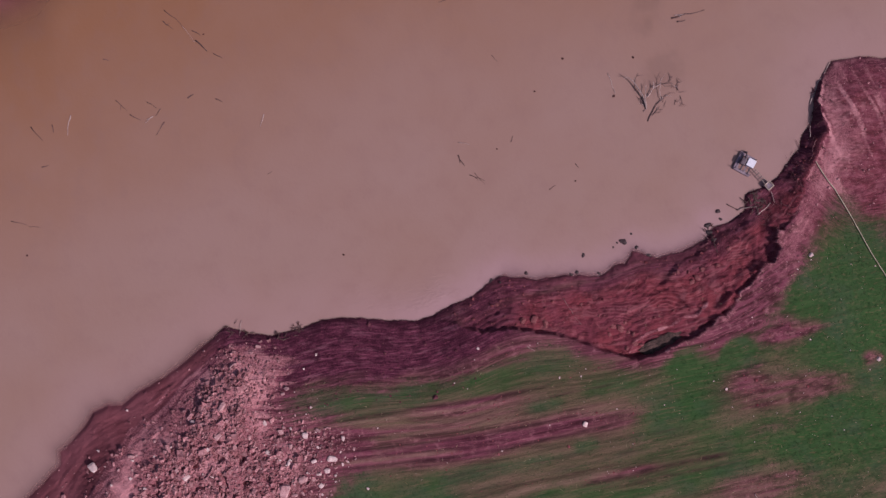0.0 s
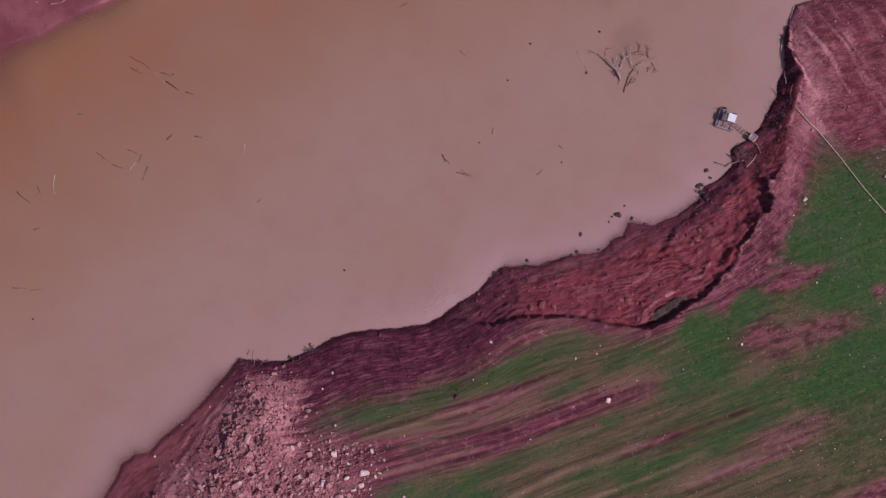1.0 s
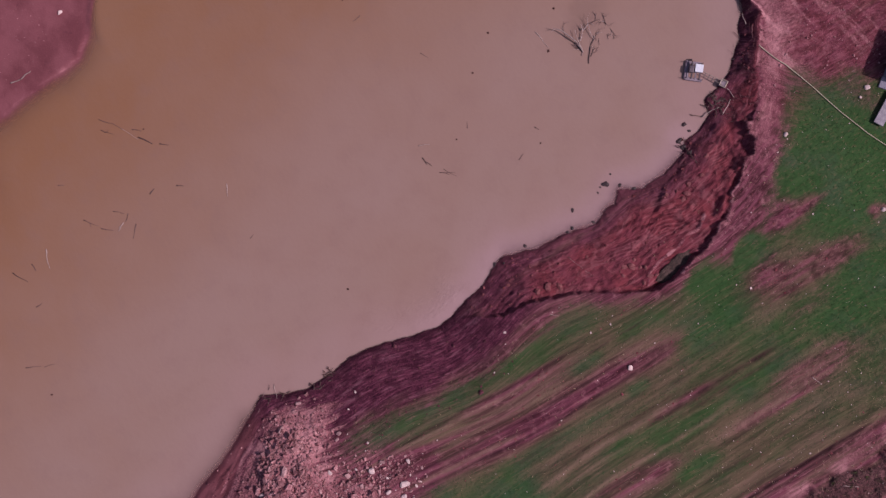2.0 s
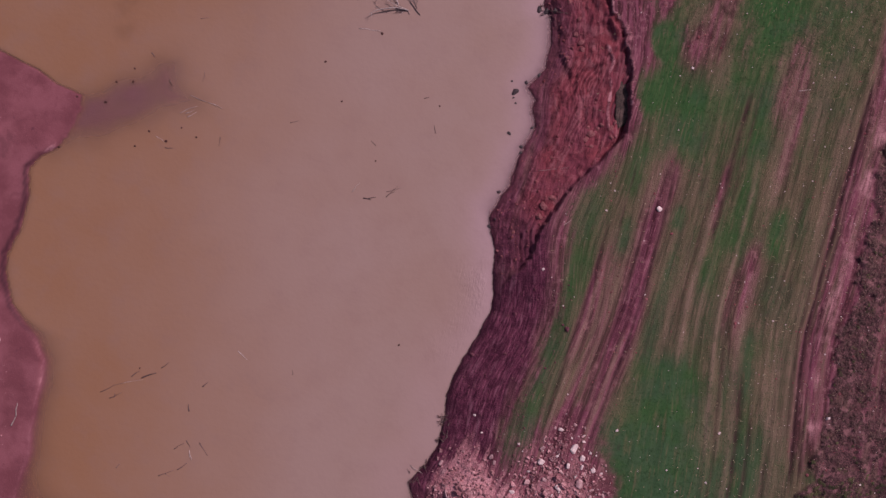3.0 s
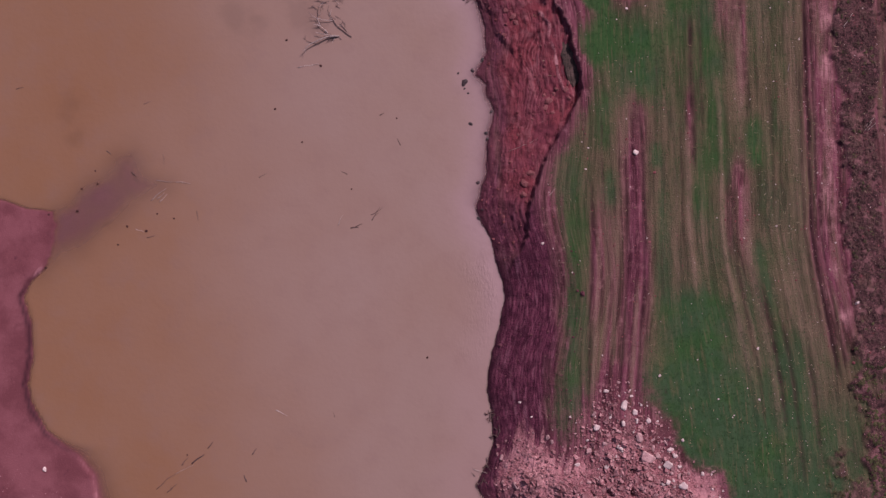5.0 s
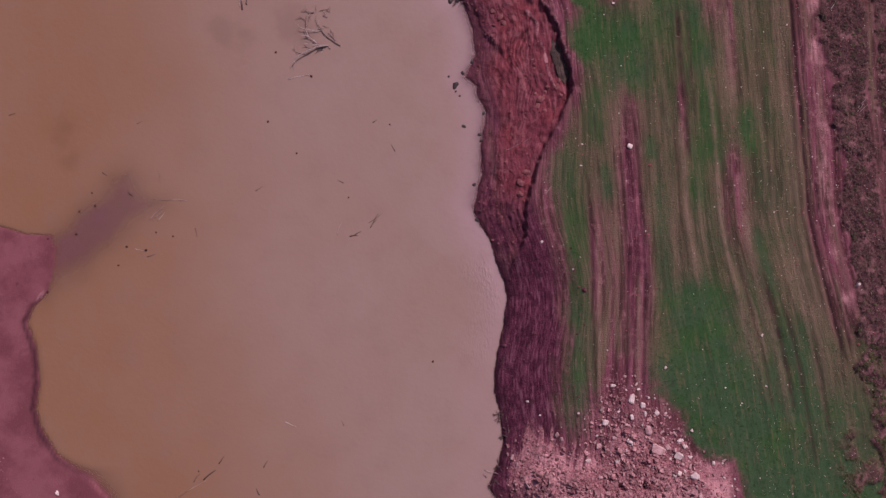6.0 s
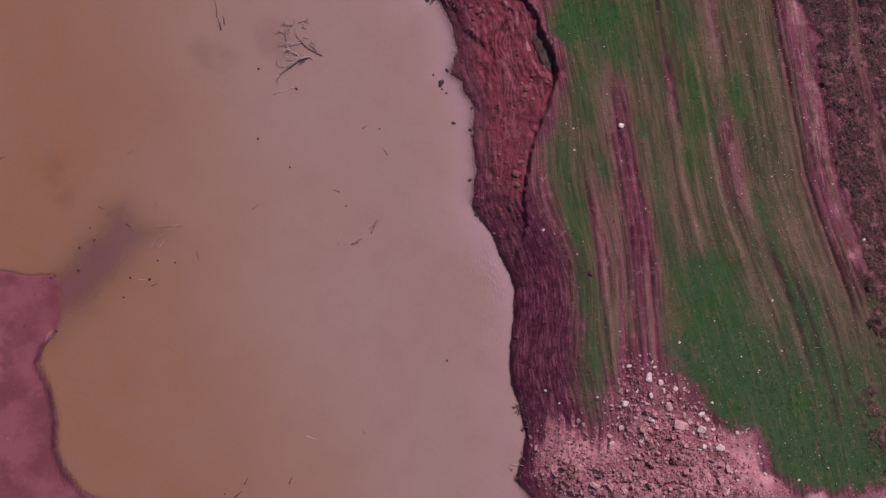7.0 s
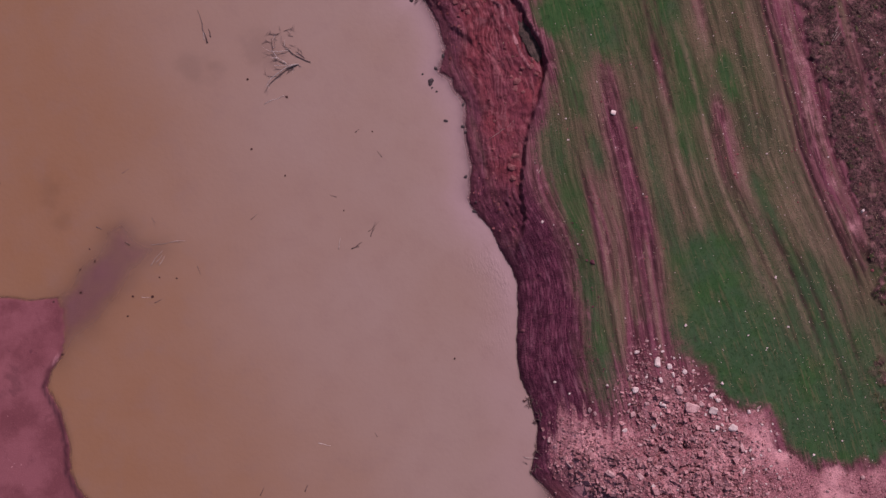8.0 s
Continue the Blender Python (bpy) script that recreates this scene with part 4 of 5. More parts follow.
for k in range(4):
    bm = bmesh.new()
    box(bm, -0.42 + 0.28 * k, -0.02, 0.24, 0.09, 1.15, 0.05, 0.008)
    part("deck_slat", bm, M_IRON if k % 2 else M_PLASTIC, raft)
bm = bmesh.new()
box(bm, 0.26, 0.14, 0.42, 0.52, 0.52, 0.34, 0.03)
cover = part("motor_cover", bm, M_WHITE, raft, "white square motor cover")
bm = bmesh.new()
box(bm, 0.26, 0.14, 0.61, 0.56, 0.56, 0.035, 0.012)
part("lid", bm, M_WHITE, cover)
bm = bmesh.new()
box(bm, -0.26, 0.02, 0.42, 0.36, 0.50, 0.32, 0.06)
part("pump", bm, M_IRON, raft, "dark iron pump housing")
part("pipe", tube_bm([(-0.2, 0.2, 0.45), (-0.25, 0.5, 0.5), (-0.3, 0.72, 0.3), (-0.3, 0.78, -0.1)], [0.07] * 4, 8), M_IRON, raft)
for x, y in ((-0.58, -0.6), (0.62, -0.6), (-0.58, 0.55), (0.5, 0.55)):
    bm = tube_bm([(x, y, 0.15), (x, y, 0.5)], [0.03, 0.03], 6)
    part("post", bm, M_IRON, raft)
tagged(raft, "small floating pump raft with grey pontoons and white cover", "raft")

gang = empty("gangway", -1.35, 21.72, 0.0, 31)
for s in (-1, 1):
    part("rail", tube_bm([(0.15, 0.11 * s, 0.3), (0.9, 0.10 * s, 0.33), (1.75, 0.13 * s, 0.36)], [0.028] * 3, 6), M_RAIL, gang)
for k in range(5):
    bm = bmesh.new()
    box(bm, 0.35 + 0.3 * k, 0, 0.3, 0.05, 0.24, 0.025)
    part("rung", bm, M_IRON, gang)
for a, b in (((1.55, -0.24), (2.0, -0.24)), ((1.55, 0.24), (2.0, 0.24)), ((1.55, -0.24), (1.55, 0.24)), ((2.0, -0.24), (2.0, 0.24))):
    part("frame_bar", tube_bm([(a[0], a[1], 0.38), (b[0], b[1], 0.38)], [0.04, 0.04], 6), M_RAIL, gang)
bm = bmesh.new()
box(bm, 1.78, 0, 0.16, 0.5, 0.5, 0.34, 0.06)
part("end_float", bm, M_PLASTIC, gang)
tagged(gang, "narrow metal gangway with square end frame on the water", "gangway")


# ---------- dead trees, sticks and roots ----------
STUMPS = [rock_mesh("stump", random.Random(460 + i), M_STUMP, 0.0, True) for i in range(5)]


def floating(rows, seed):
    """Sticks half sunk in the water, each a thing of its own."""
    rng = random.Random(seed)
    for x1, y1, x2, y2, r, pale in rows:
        n = math.hypot(x2 - x1, y2 - y1)
        if n <= 0.35 and not pale:
            ob = new("stump", rng.choice(STUMPS))
            ob.matrix_basis = pose((x1 + x2) / 2, (y1 + y2) / 2, 0.01, 0, 0, math.degrees(math.atan2(y2 - y1, x2 - x1))) @ Matrix.Diagonal((0.10 + 0.9 * r, 0.08 + 0.8 * r, 0.08 + 0.6 * r, 1))
            tagged(ob, "dark stump end poking out of the water", "driftwood", "driftwood in the lake")
            continue
        p, q = crooked((x1, y1, 0.0), (x2, y2, 0.15 * r + (0.02 * n if pale else 0.0)), r * (0.62 if n > 0.35 else 1.0), rng, 0.05, 5, 0.4)
        for a in p:
            a.z = max(a.z, -0.1 * r)
        o = p[0].copy()
        v, f = tube_arrays([a - o for a in p], q, 7)
        if n > 0.7 and rng.random() < 0.35:
            s = p[2] - o
            d = (p[3] - p[2]).normalized()
            e = s + Matrix.Rotation(rng.choice((-1, 1)) * rng.uniform(0.5, 0.9), 3, "Z") @ d * n * rng.uniform(0.25, 0.4)
            v2, f2 = tube_arrays(*crooked(s, e, r * 0.5, rng, 0.06, 3), 5)
            f += [tuple(i + len(v) for i in q2) for q2 in f2]
            v += v2
        ob = from_arrays("stick", v, f, M_DRYWOOD if pale else M_WETWOOD, True)
        ob.location = o
        tagged(ob, "bleached bare stick rising from the brown water" if pale else "dark waterlogged stick floating in brown water", "driftwood", "driftwood in the lake")


floating([(-20.92, -16.33, -19.56, -15.32, 0.05, 0), (-19.56, -15.32, -18.2, -14.67, 0.03, 1), (-19.06, -14.69, -18.62, -14.18, 0.06, 0), (-18.35, -14.6, -17.44, -13.98, 0.11, 0), (-17.18, -13.55, -16.74, -13.03, 0.06, 0), (-18.65, -14.13, -18.66, -13.8, 0.05, 0), (-15.4, -20.98, -14.49, -20.32, 0.05, 0), (-14.22, -20.22, -13.67, -19.56, 0.07, 0), (-14.83, -18.87, -14.25, -18.26, 0.05, 0), (-14.16, -18.03, -13.73, -18.49, 0.06, 0), (-13.2, -17.95, -12.42, -18.69, 0.06, 0), (-13.76, -18.65, -13.41, -19.29, 0.05, 1), (-15.06, -24.31, -13.71, -24.81, 0.06, 1), (-14.68, -25.74, -14.11, -25.74, 0.07, 0)], 1)
floating([(-14.84, -27.22, -13.73, -26.64, 0.06, 0), (-14.49, -16, -14.67, -15.52, 0.09, 0), (-14.03, -14.07, -13.7, -13.65, 0.07, 0), (-12.27, -10.98, -11.46, -11.4, 0.05, 1), (-11.91, -27.07, -11.93, -26.58, 0.07, 0), (-8.08, -11.6, -8.21, -11.25, 0.05, 0), (-18.43, -21.22, -18.23, -20.86, 0.06, 0), (-8.63, -29.98, -8.12, -28.95, 0.05, 0), (-7.97, -28.82, -7.76, -28.05, 0.04, 0), (-12.93, 5.58, -12.38, 5.87, 0.05, 0), (-9.96, 13.29, -8.44, 13.53, 0.05, 1), (-8.26, 13.25, -8.32, 13.51, 0.12, 0), (-1.48, -7.65, -1.29, -7.53, 0.08, 0), (-6.09, -29.55, -5.99, -29.25, 0.06, 0)], 2)
floating([(-7.43, 1.99, -7.06, 2.76, 0.04, 1), (-6.53, 1.79, -5.7, 2.06, 0.07, 0), (-5, 2.28, -4.39, 3.24, 0.05, 0), (-5.08, 2.66, -4.15, 3.19, 0.04, 0), (-6.49, 4.43, -6.28, 4.67, 0.06, 0), (-6.65, 5.61, -7.08, 5.86, 0.05, 0), (-4.21, 9.73, -3.89, 9.9, 0.06, 0), (-2.81, 7.55, -3.02, 8.08, 0.05, 0), (-9.9, 7.9, -9.69, 8.1, 0.06, 0), (-11.74, 10.33, -11.54, 10.49, 0.08, 0), (-12.8, 18.5, -12.88, 20.9, 0.1, 0), (-12.47, 18.85, -12.48, 19.45, 0.09, 0), (-12.95, 18.75, -12.9, 19.5, 0.06, 1), (-10.77, 15.22, -10.58, 15.34, 0.08, 0)], 3)
floating([(-20.65, 4.18, -19.56, 5.0, 0.05, 1), (-20.25, 4.27, -19.68, 4.7, 0.045, 1), (-20.06, 4.07, -19.5, 4.6, 0.045, 1), (-20.26, 5.62, -18.95, 5.46, 0.035, 1), (-18.9, 5.45, -17.8, 5.28, 0.03, 1), (-17.45, 3.32, -17.37, 2.68, 0.05, 0), (-21.85, 2.2, -21.2, 1.96, 0.035, 1), (-21.14, 2.0, -21.0, 2.05, 0.12, 0), (-21.03, 1.56, -20.43, 1.69, 0.045, 0), (-24.5, 5.42, -24.3, 5.55, 0.1, 0), (-19.7, 7.48, -19.67, 6.78, 0.035, 0), (-23.25, 1.12, -22.97, 1.12, 0.09, 0), (-22.53, 2.48, -22.29, 2.32, 0.09, 0), (-20.33, 3.32, -20.17, 3.16, 0.06, 0), (-19.17, 2.92, -18.97, 2.8, 0.07, 0), (-20.17, -16.57, -19.45, -15.97, 0.05, 0)], 4)
floating([(-25.69, 5.28, -25.41, 5.08, 0.12, 0), (-26.06, 3.68, -25.77, 3.52, 0.11, 0), (-28.1, 3.48, -27.82, 3.36, 0.1, 0), (-28.42, -0.28, -28.14, -0.4, 0.14, 0), (-21.97, 6.24, -21.65, 5.92, 0.1, 0), (-24.65, 6.52, -24.45, 6.32, 0.08, 0), (-23.69, 7.81, -23.37, 7.56, 0.08, 0)], 5)
floating([(-3.12, 9.57, -2.92, 9.41, 0.06, 0), (-20.97, 11.05, -20.37, 11.25, 0.04, 0), (-29.98, 12.41, -29.46, 12.53, 0.05, 0)], 6)

# limbs of the drowned tree: thickness, bleached or dark, and the places they pass
BOUGHS = [(0.075, True, (-6.92, 15.44), (-7.79, 15.36), (-8.99, 14.85), (-9.49, 14.37)), (0.05, True, (-6.92, 15.44), (-7.65, 15.49), (-8.54, 15.7)), (0.06, True, (-7.73, 15.67), (-8.21, 16.17), (-8.43, 16.74)),
         (0.05, False, (-8.28, 16.43), (-8.43, 16.74), (-8.36, 17.34), (-8.78, 17.7)), (0.035, True, (-7.24, 16.56), (-8.05, 16.59), (-8.63, 16.78), (-9.04, 17.18)), (0.045, False, (-7.76, 17.88), (-8.1, 17.82), (-8.38, 18.08)),
         (0.028, False, (-7.34, 17.96), (-6.64, 18.03)), (0.03, False, (-6.79, 17.45), (-7.13, 17.55)), (0.05, False, (-6.04, 15.35), (-6.93, 16.05), (-7.34, 16.66), (-7.62, 17.12)), (0.035, False, (-6.38, 15.74), (-6.87, 16.36)),
         # the last dark limb stands in for the shaded underside of the first
         (0.06, False, (-7.31, 15.14), (-7.71, 15.18)), (0.025, False, (-8.57, 14.93), (-9.25, 15.19), (-9.37, 15.41)), (0.07, False, (-6.8, 15.21), (-6.92, 15.44)), (0.04, False, (-7.0, 15.4), (-7.75, 15.28), (-8.6, 14.95))]
rng = random.Random(11)
tree = empty("dead_tree", -6.92, 15.44, 0.0)
org = tree.location.copy()
for r, pale, *places in BOUGHS:
    pts, far_along = [], 0.0
    for k, (x, y) in enumerate(places):
        if k:
            far_along += math.hypot(x - places[k - 1][0], y - places[k - 1][1])
            for m in (0.33, 0.66):
                px0, py0 = places[k - 1]
                pts.append(Vector((px0 + (x - px0) * m + rng.uniform(-0.035, 0.035), py0 + (y - py0) * m + rng.uniform(-0.035, 0.035), (0.22 if pale else 0.06) * (far_along - 0.3 * m) ** 0.6)))
        pts.append(Vector((x, y, 0.02 if not k else (0.24 if pale else 0.06) * far_along ** 0.6)))
    pts = [a - org for a in pts]
    radii = [0.8 * r * (1 - 0.6 * k / (len(pts) - 1)) * rng.uniform(0.85, 1.15) for k in range(len(pts))]
    limb = part("branch", tube_bm(pts, radii, 7), M_DRYWOOD if pale else M_BOUGH, tree)
    for k in range(2 + len(places) // 3):
        a = rng.randint(1, len(pts) - 2)
        way = (pts[a + 1] - pts[a - 1]).normalized()
        tip = pts[a] + Matrix.Rotation(rng.choice((-1, 1)) * rng.uniform(0.5, 1.0), 3, "Z") @ way * rng.uniform(0.2, 0.5)
        part("twig", tube_bm(*crooked(pts[a], tip, 0.35 * r + 0.006, rng, 0.06, 3), 5), M_DRYWOOD if rng.random() < 0.4 else M_BOUGH, limb)
for k in range(16):
    x, y = rng.choice(((-7.3, 17.2), (-6.8, 17.6), (-7.9, 17.6), (-8.3, 17.9), (-6.9, 16.8)))
    a = Vector((x + rng.uniform(-0.4, 0.4), y + rng.uniform(-0.4, 0.4), 0.0)) - org
    turn = rng.uniform(0, 6.28)
    tip = a + Vector((math.cos(turn), math.sin(turn), 0.25)) * rng.uniform(0.25, 0.6)
    part("twig", tube_bm(*crooked(a, tip, rng.uniform(0.012, 0.022), rng, 0.08, 4), 5), M_BOUGH, tree)
tagged(tree, "bare drowned tree with pale and dark forked branches", "tree")


def tangle(name, spots, count, spread_m, length, radius, seed, material, label):
    """A heap of crooked roots and washed-up wood lying on the bank."""
    rng = random.Random(seed)
    V, F = [], []
    for i in range(count):
        cx, cy = spots[i % len(spots)]
        x, y = cx + rng.gauss(0, spread_m), cy + rng.gauss(0, spread_m)
        a, n = rng.uniform(0, 6.28), length * rng.uniform(0.4, 1.2)
        x2, y2 = x + n * math.cos(a), y + n * math.sin(a)
        z1, z2 = max(height_at(x, y), 0) + 0.05, max(height_at(x2, y2), 0) + 0.05
        p, q = crooked((x, y, z1), (x2, y2, z2 + rng.uniform(0, 0.12)), radius * rng.uniform(0.5, 1.4), rng, 0.06, 5, 0.4)
        v, f = tube_arrays(p, q, 5)
        F += [tuple(j + len(V) for j in g) for g in f]
        V += v
    return tagged(from_arrays(name, V, F, material), label, "roots", kind="stuff")


tangle("root_tangle", [(0.42, 24.15), (1.64, 23.14), (2.73, 21.98), (2.7, 23.2), (1.9, 22.3), (-0.9, 25.2)], 80, 0.5, 0.55, 0.015, 21, M_ROOT, "tangled roots and driftwood on the slumped bank edge")
tangle("drift_heap", [(0.95, 21.44), (1.2, 21.7)], 38, 0.28, 0.55, 0.04, 22, M_WETWOOD, "dark heap of wet branches at the waterline")
tangle("root_fringe", [(-3.2, 26.7), (-4.6, 27.3), (-5.6, 27.7), (-2.2, 26.2), (3.2, 17.6)], 24, 0.35, 0.6, 0.035, 23, M_ROOT, "thin roots hanging from the cut bank")
tangle("root_fringe", [(2.2, -16.3), (2.6, -15.4), (3.2, -13.4), (3.3, -11.8)], 24, 0.22, 0.5, 0.035, 24, M_WETWOOD, "dark roots along the undercut shore")

tangle("drift_heap", [(2.75, -11.8), (2.85, -12.1)], 12, 0.10, 0.22, 0.03, 25, M_STUMP, "small dark clump of washed-up twigs at the shore")
tangle("drift_heap", [(2.1, 18.2), (2.25, 17.7)], 12, 0.12, 0.25, 0.03, 26, M_STUMP, "small dark clump of washed-up twigs at the shore")


def bank_stick(x1, y1, x2, y2, r, seed, pale=True):
    rng = random.Random(seed)
    z1, z2 = max(height_at(x1, y1), 0) + r, max(height_at(x2, y2), 0) + r
    p, q = crooked((x1, y1, z1), (x2, y2, z2), 0.65 * r, rng, 0.04, 6, 0.5)
    v, f = tube_arrays([a - p[0] for a in p], q, 7)
    ob = from_arrays("dead_branch", v, f, M_DRYWOOD if pale else M_WETWOOD, True)
    ob.location = p[0]
    tagged(ob, "dry bleached branch lying on red earth" if pale else "dark dead branch lying on the bank", "branch", "branches on the bank")


bank_stick(-4.82, 26.75, -7.41, 28.75, 0.06, 300, True)
bank_stick(2.02, 21.35, 1.38, 22.44, 0.06, 301, True)
bank_stick(1.4, 20.16, 1.45, 21.47, 0.06, 302, True)
bank_stick(0.84, 19.57, 1.43, 20.28, 0.06, 303, False)
bank_stick(-2.54, 26.12, -3.45, 26.51, 0.05, 304, True)
bank_stick(-0.97, 24.14, -0.62, 24.63, 0.05, 305, True)
bank_stick(1.62, -15.59, 2.6, -15.9, 0.025, 306, True)
bank_stick(2.7, -17.5, 1.75, -16.45, 0.025, 307, True)
bank_stick(2.64, 18, 3.97, 18.01, 0.07, 308, False)
bank_stick(0.11, 22.65, 1.42, 22.69, 0.05, 309, True)
bank_stick(28.06, 14.54, 28.69, 15.4, 0.04, 310, True)
bank_stick(29.43, 7.29, 30.02, 7.8, 0.04, 311, True)
bank_stick(20.62, 16.7, 21.4, 16.97, 0.04, 312, True)
bank_stick(24.19, 11.58, 24.33, 12.13, 0.04, 313, True)
bank_stick(29.29, 7.54, 29.93, 8.18, 0.05, 314, True)
bank_stick(29.24, 7.28, 29.76, 7.88, 0.04, 315, True)
bank_stick(7.41, 3.57, 7.88, 4.04, 0.03, 316, True)
bank_stick(4.87, 6.85, 6.83, 7.62, 0.02, 317, True)

bank_stick(-26.32, -20.22, -26.17, -19.55, 0.07, 331, True)
bank_stick(-26.17, -19.5, -26.3, -18.55, 0.06, 332, True)

# ---------- fallen turf slab under the scarp ----------
def turf(name, corners, top, seed, label, material):
    rng = random.Random(seed)
    bm = bmesh.new()
    cx, cy = sum(c[0] for c in corners) / len(corners), sum(c[1] for c in corners) / len(corners)
    ring = []
    for (ax, ay), (bx, by) in zip(corners, corners[1:] + corners[:1]):
        for k in range(4):
            ring.append((ax + (bx - ax) * k / 4 + rng.uniform(-0.06, 0.06), ay + (by - ay) * k / 4 + rng.uniform(-0.06, 0.06)))
    levels = []
    for inset, dz in ((0.0, -0.6), (0.0, -0.06), (0.06, 0.0), (0.3, 0.02), (0.7, 0.03)):
        levels.append([bm.verts.new((x + (cx - x) * inset - cx, y + (cy - y) * inset - cy, top + dz + rng.uniform(-0.02, 0.02))) for x, y in ring])
    for lo, hi in zip(levels[:-1], levels[1:]):
        for i in range(len(ring)):
            j = (i + 1) % len(ring)
            bm.faces.new((lo[i], lo[j], hi[j], hi[i]))
    bm.faces.new(levels[-1])
    bm.faces.new(list(reversed(levels[0])))
    bmesh.ops.recalc_face_normals(bm, faces=bm.faces)
    ob = part(name, bm, material)
    ob.location = (cx, cy, 0)
    return tagged(ob, label, "turf")


turf("turf_slab", [(8.25, 15.3), (8.9, 15.4), (9.38, 14.7), (9.62, 13.5), (9.92, 12.3), (9.88, 11.6), (9.45, 10.95), (9.1, 11.5), (8.8, 12.8), (8.5, 13.7), (8.2, 14.5)], height_at(8.6, 12.9) + 0.15, 31, "fallen grey-green slab of turf below the scarp", M_TURF)

# ---------- stones ----------
ROCKS = [rock_mesh("stone", random.Random(100 + i), M_STONE, 0.12) for i in range(14)]
ROUGH = [rock_mesh("stone", random.Random(200 + i), M_STONE, 0.08) for i in range(10)]
DULL = [rock_mesh("stone", random.Random(220 + i), M_DULL, 0.1) for i in range(8)]
WET_CLODS = [rock_mesh("clod", random.Random(400 + i), M_LUMP, 0.0, True) for i in range(5)]
rng = random.Random(41)


def stone(x, y, r, label, group, dull=False):
    ob = new("stone", rng.choice(DULL if dull else ROCKS if r > 0.16 else ROUGH))
    s = 2 * r
    ob.matrix_basis = pose(x, y, height_at(x, y) + 0.16 * s, rng.uniform(-15, 15), rng.uniform(-15, 15), rng.uniform(0, 360)) @ Matrix.Diagonal((s * rng.uniform(1.0, 1.3), s * rng.uniform(0.95, 1.25), s * rng.uniform(0.7, 1.0), 1))
    return tagged(ob, label, "stone", group)


# x, y, half-width of the stones that stand out
PALE_STONES = [(5.03, -10.85, 0.12), (8.77, -15.12, 0.18), (5.78, -11.85, 0.1), (14.46, -16.51, 0.15), (4.88, -17.67, 0.12), (21.02, -20.02, 0.1), (23.16, -19.56, 0.1), (9.45, -27.48, 0.34), (8.35, -27.07, 0.16), (6.08, -24.68, 0.14), (11.09, -21.1, 0.3), (10.94, -10.06, 0.2), (12.13, -11.06, 0.36), (12.85, -11.56, 0.27), (12.01, -12.31, 0.2), (10.2, -12.61, 0.33), (11.77, -14.02, 0.27), (14.95, -15.29, 0.38), (15.2, -14.3, 0.24), (15.52, -14.63, 0.2), (16.02, -16.77, 0.4), (16.09, -13.69, 0.12), (8.43, -11.83, 0.13), (10.85, -15.24, 0.24), (11.43, -14.58, 0.12), (12.97, -12.2, 0.17), (11.15, -11.89, 0.11), (15.84, -15.43, 0.2)]
DULL_STONES = [(6.83, -13.25, 0.18), (6.35, -18.55, 0.22), (16.25, -18.18, 0.28), (8.95, -18.32, 0.34), (23.86, -22.32, 0.2), (21.24, -22.61, 0.16), (3.63, -14.72, 0.24), (9.13, -24.61, 0.24), (4.55, -16.59, 0.28), (7.1, -17.75, 0.34), (7.93, -19.32, 0.2), (10.57, -21.53, 0.2), (9.86, -17.42, 0.22), (9.55, -16.32, 0.2), (7.14, -13.57, 0.2), (13.08, -13.31, 0.4), (13.6, -14.74, 0.52), (10.05, -11.65, 0.22), (14.31, -14.64, 0.25), (15.76, -16.06, 0.2), (13.99, -13.55, 0.18), (14.93, -13.79, 0.2), (11.74, -12.89, 0.2), (10.72, -13.71, 0.22), (13.06, -14.03, 0.18), (9.6, -14.15, 0.25)]
FIELD_STONES = [(16.13, -13.62, 0.13), (14.68, -9.13, 0.12), (21.51, -7.46, 0.12), (18.66, -10.89, 0.08), (13.47, 6.37, 0.2), (6.91, 0.24, 0.12), (28.38, -4.53, 0.16), (13.2, 16.32, 0.1), (10.23, 6.76, 0.1), (10.02, 5.31, 0.09), (5.49, 24.1, 0.2), (13.45, 27.12, 0.18), (-28.68, -14.58, 0.2), (5.71, 30.91, 0.25), (6.03, 30.13, 0.15)]
for x, y, r in PALE_STONES:
    stone(x, y, r, "large pale angular stone" if r > 0.3 else "pale broken stone lying on bare earth", "loose pale stones")
for x, y, r in DULL_STONES:
    stone(x, y, r, "dusty pink block of broken stone in the heap", "stones of the rubble heap", True)
for x, y, r in FIELD_STONES:
    stone(x, y, r, "single white stone on the open ground", "loose pale stones")
made = 0
while made < 250:
    x, y = rng.uniform(7.5, 19), rng.uniform(-27, -9.5)
    h = value_at(HEAPD, x, y)
    if h > -0.6 and value_at(NEAR, x, y) > 3.0 and rng.random() < (0.9 if h < 3.0 and x > 10 else 0.3):
        stone(x, y, min(0.22, 0.05 + rng.expovariate(22)), "broken pale stone in the rubble heap", "stones of the rubble heap", rng.random() < 0.45)
        made += 1


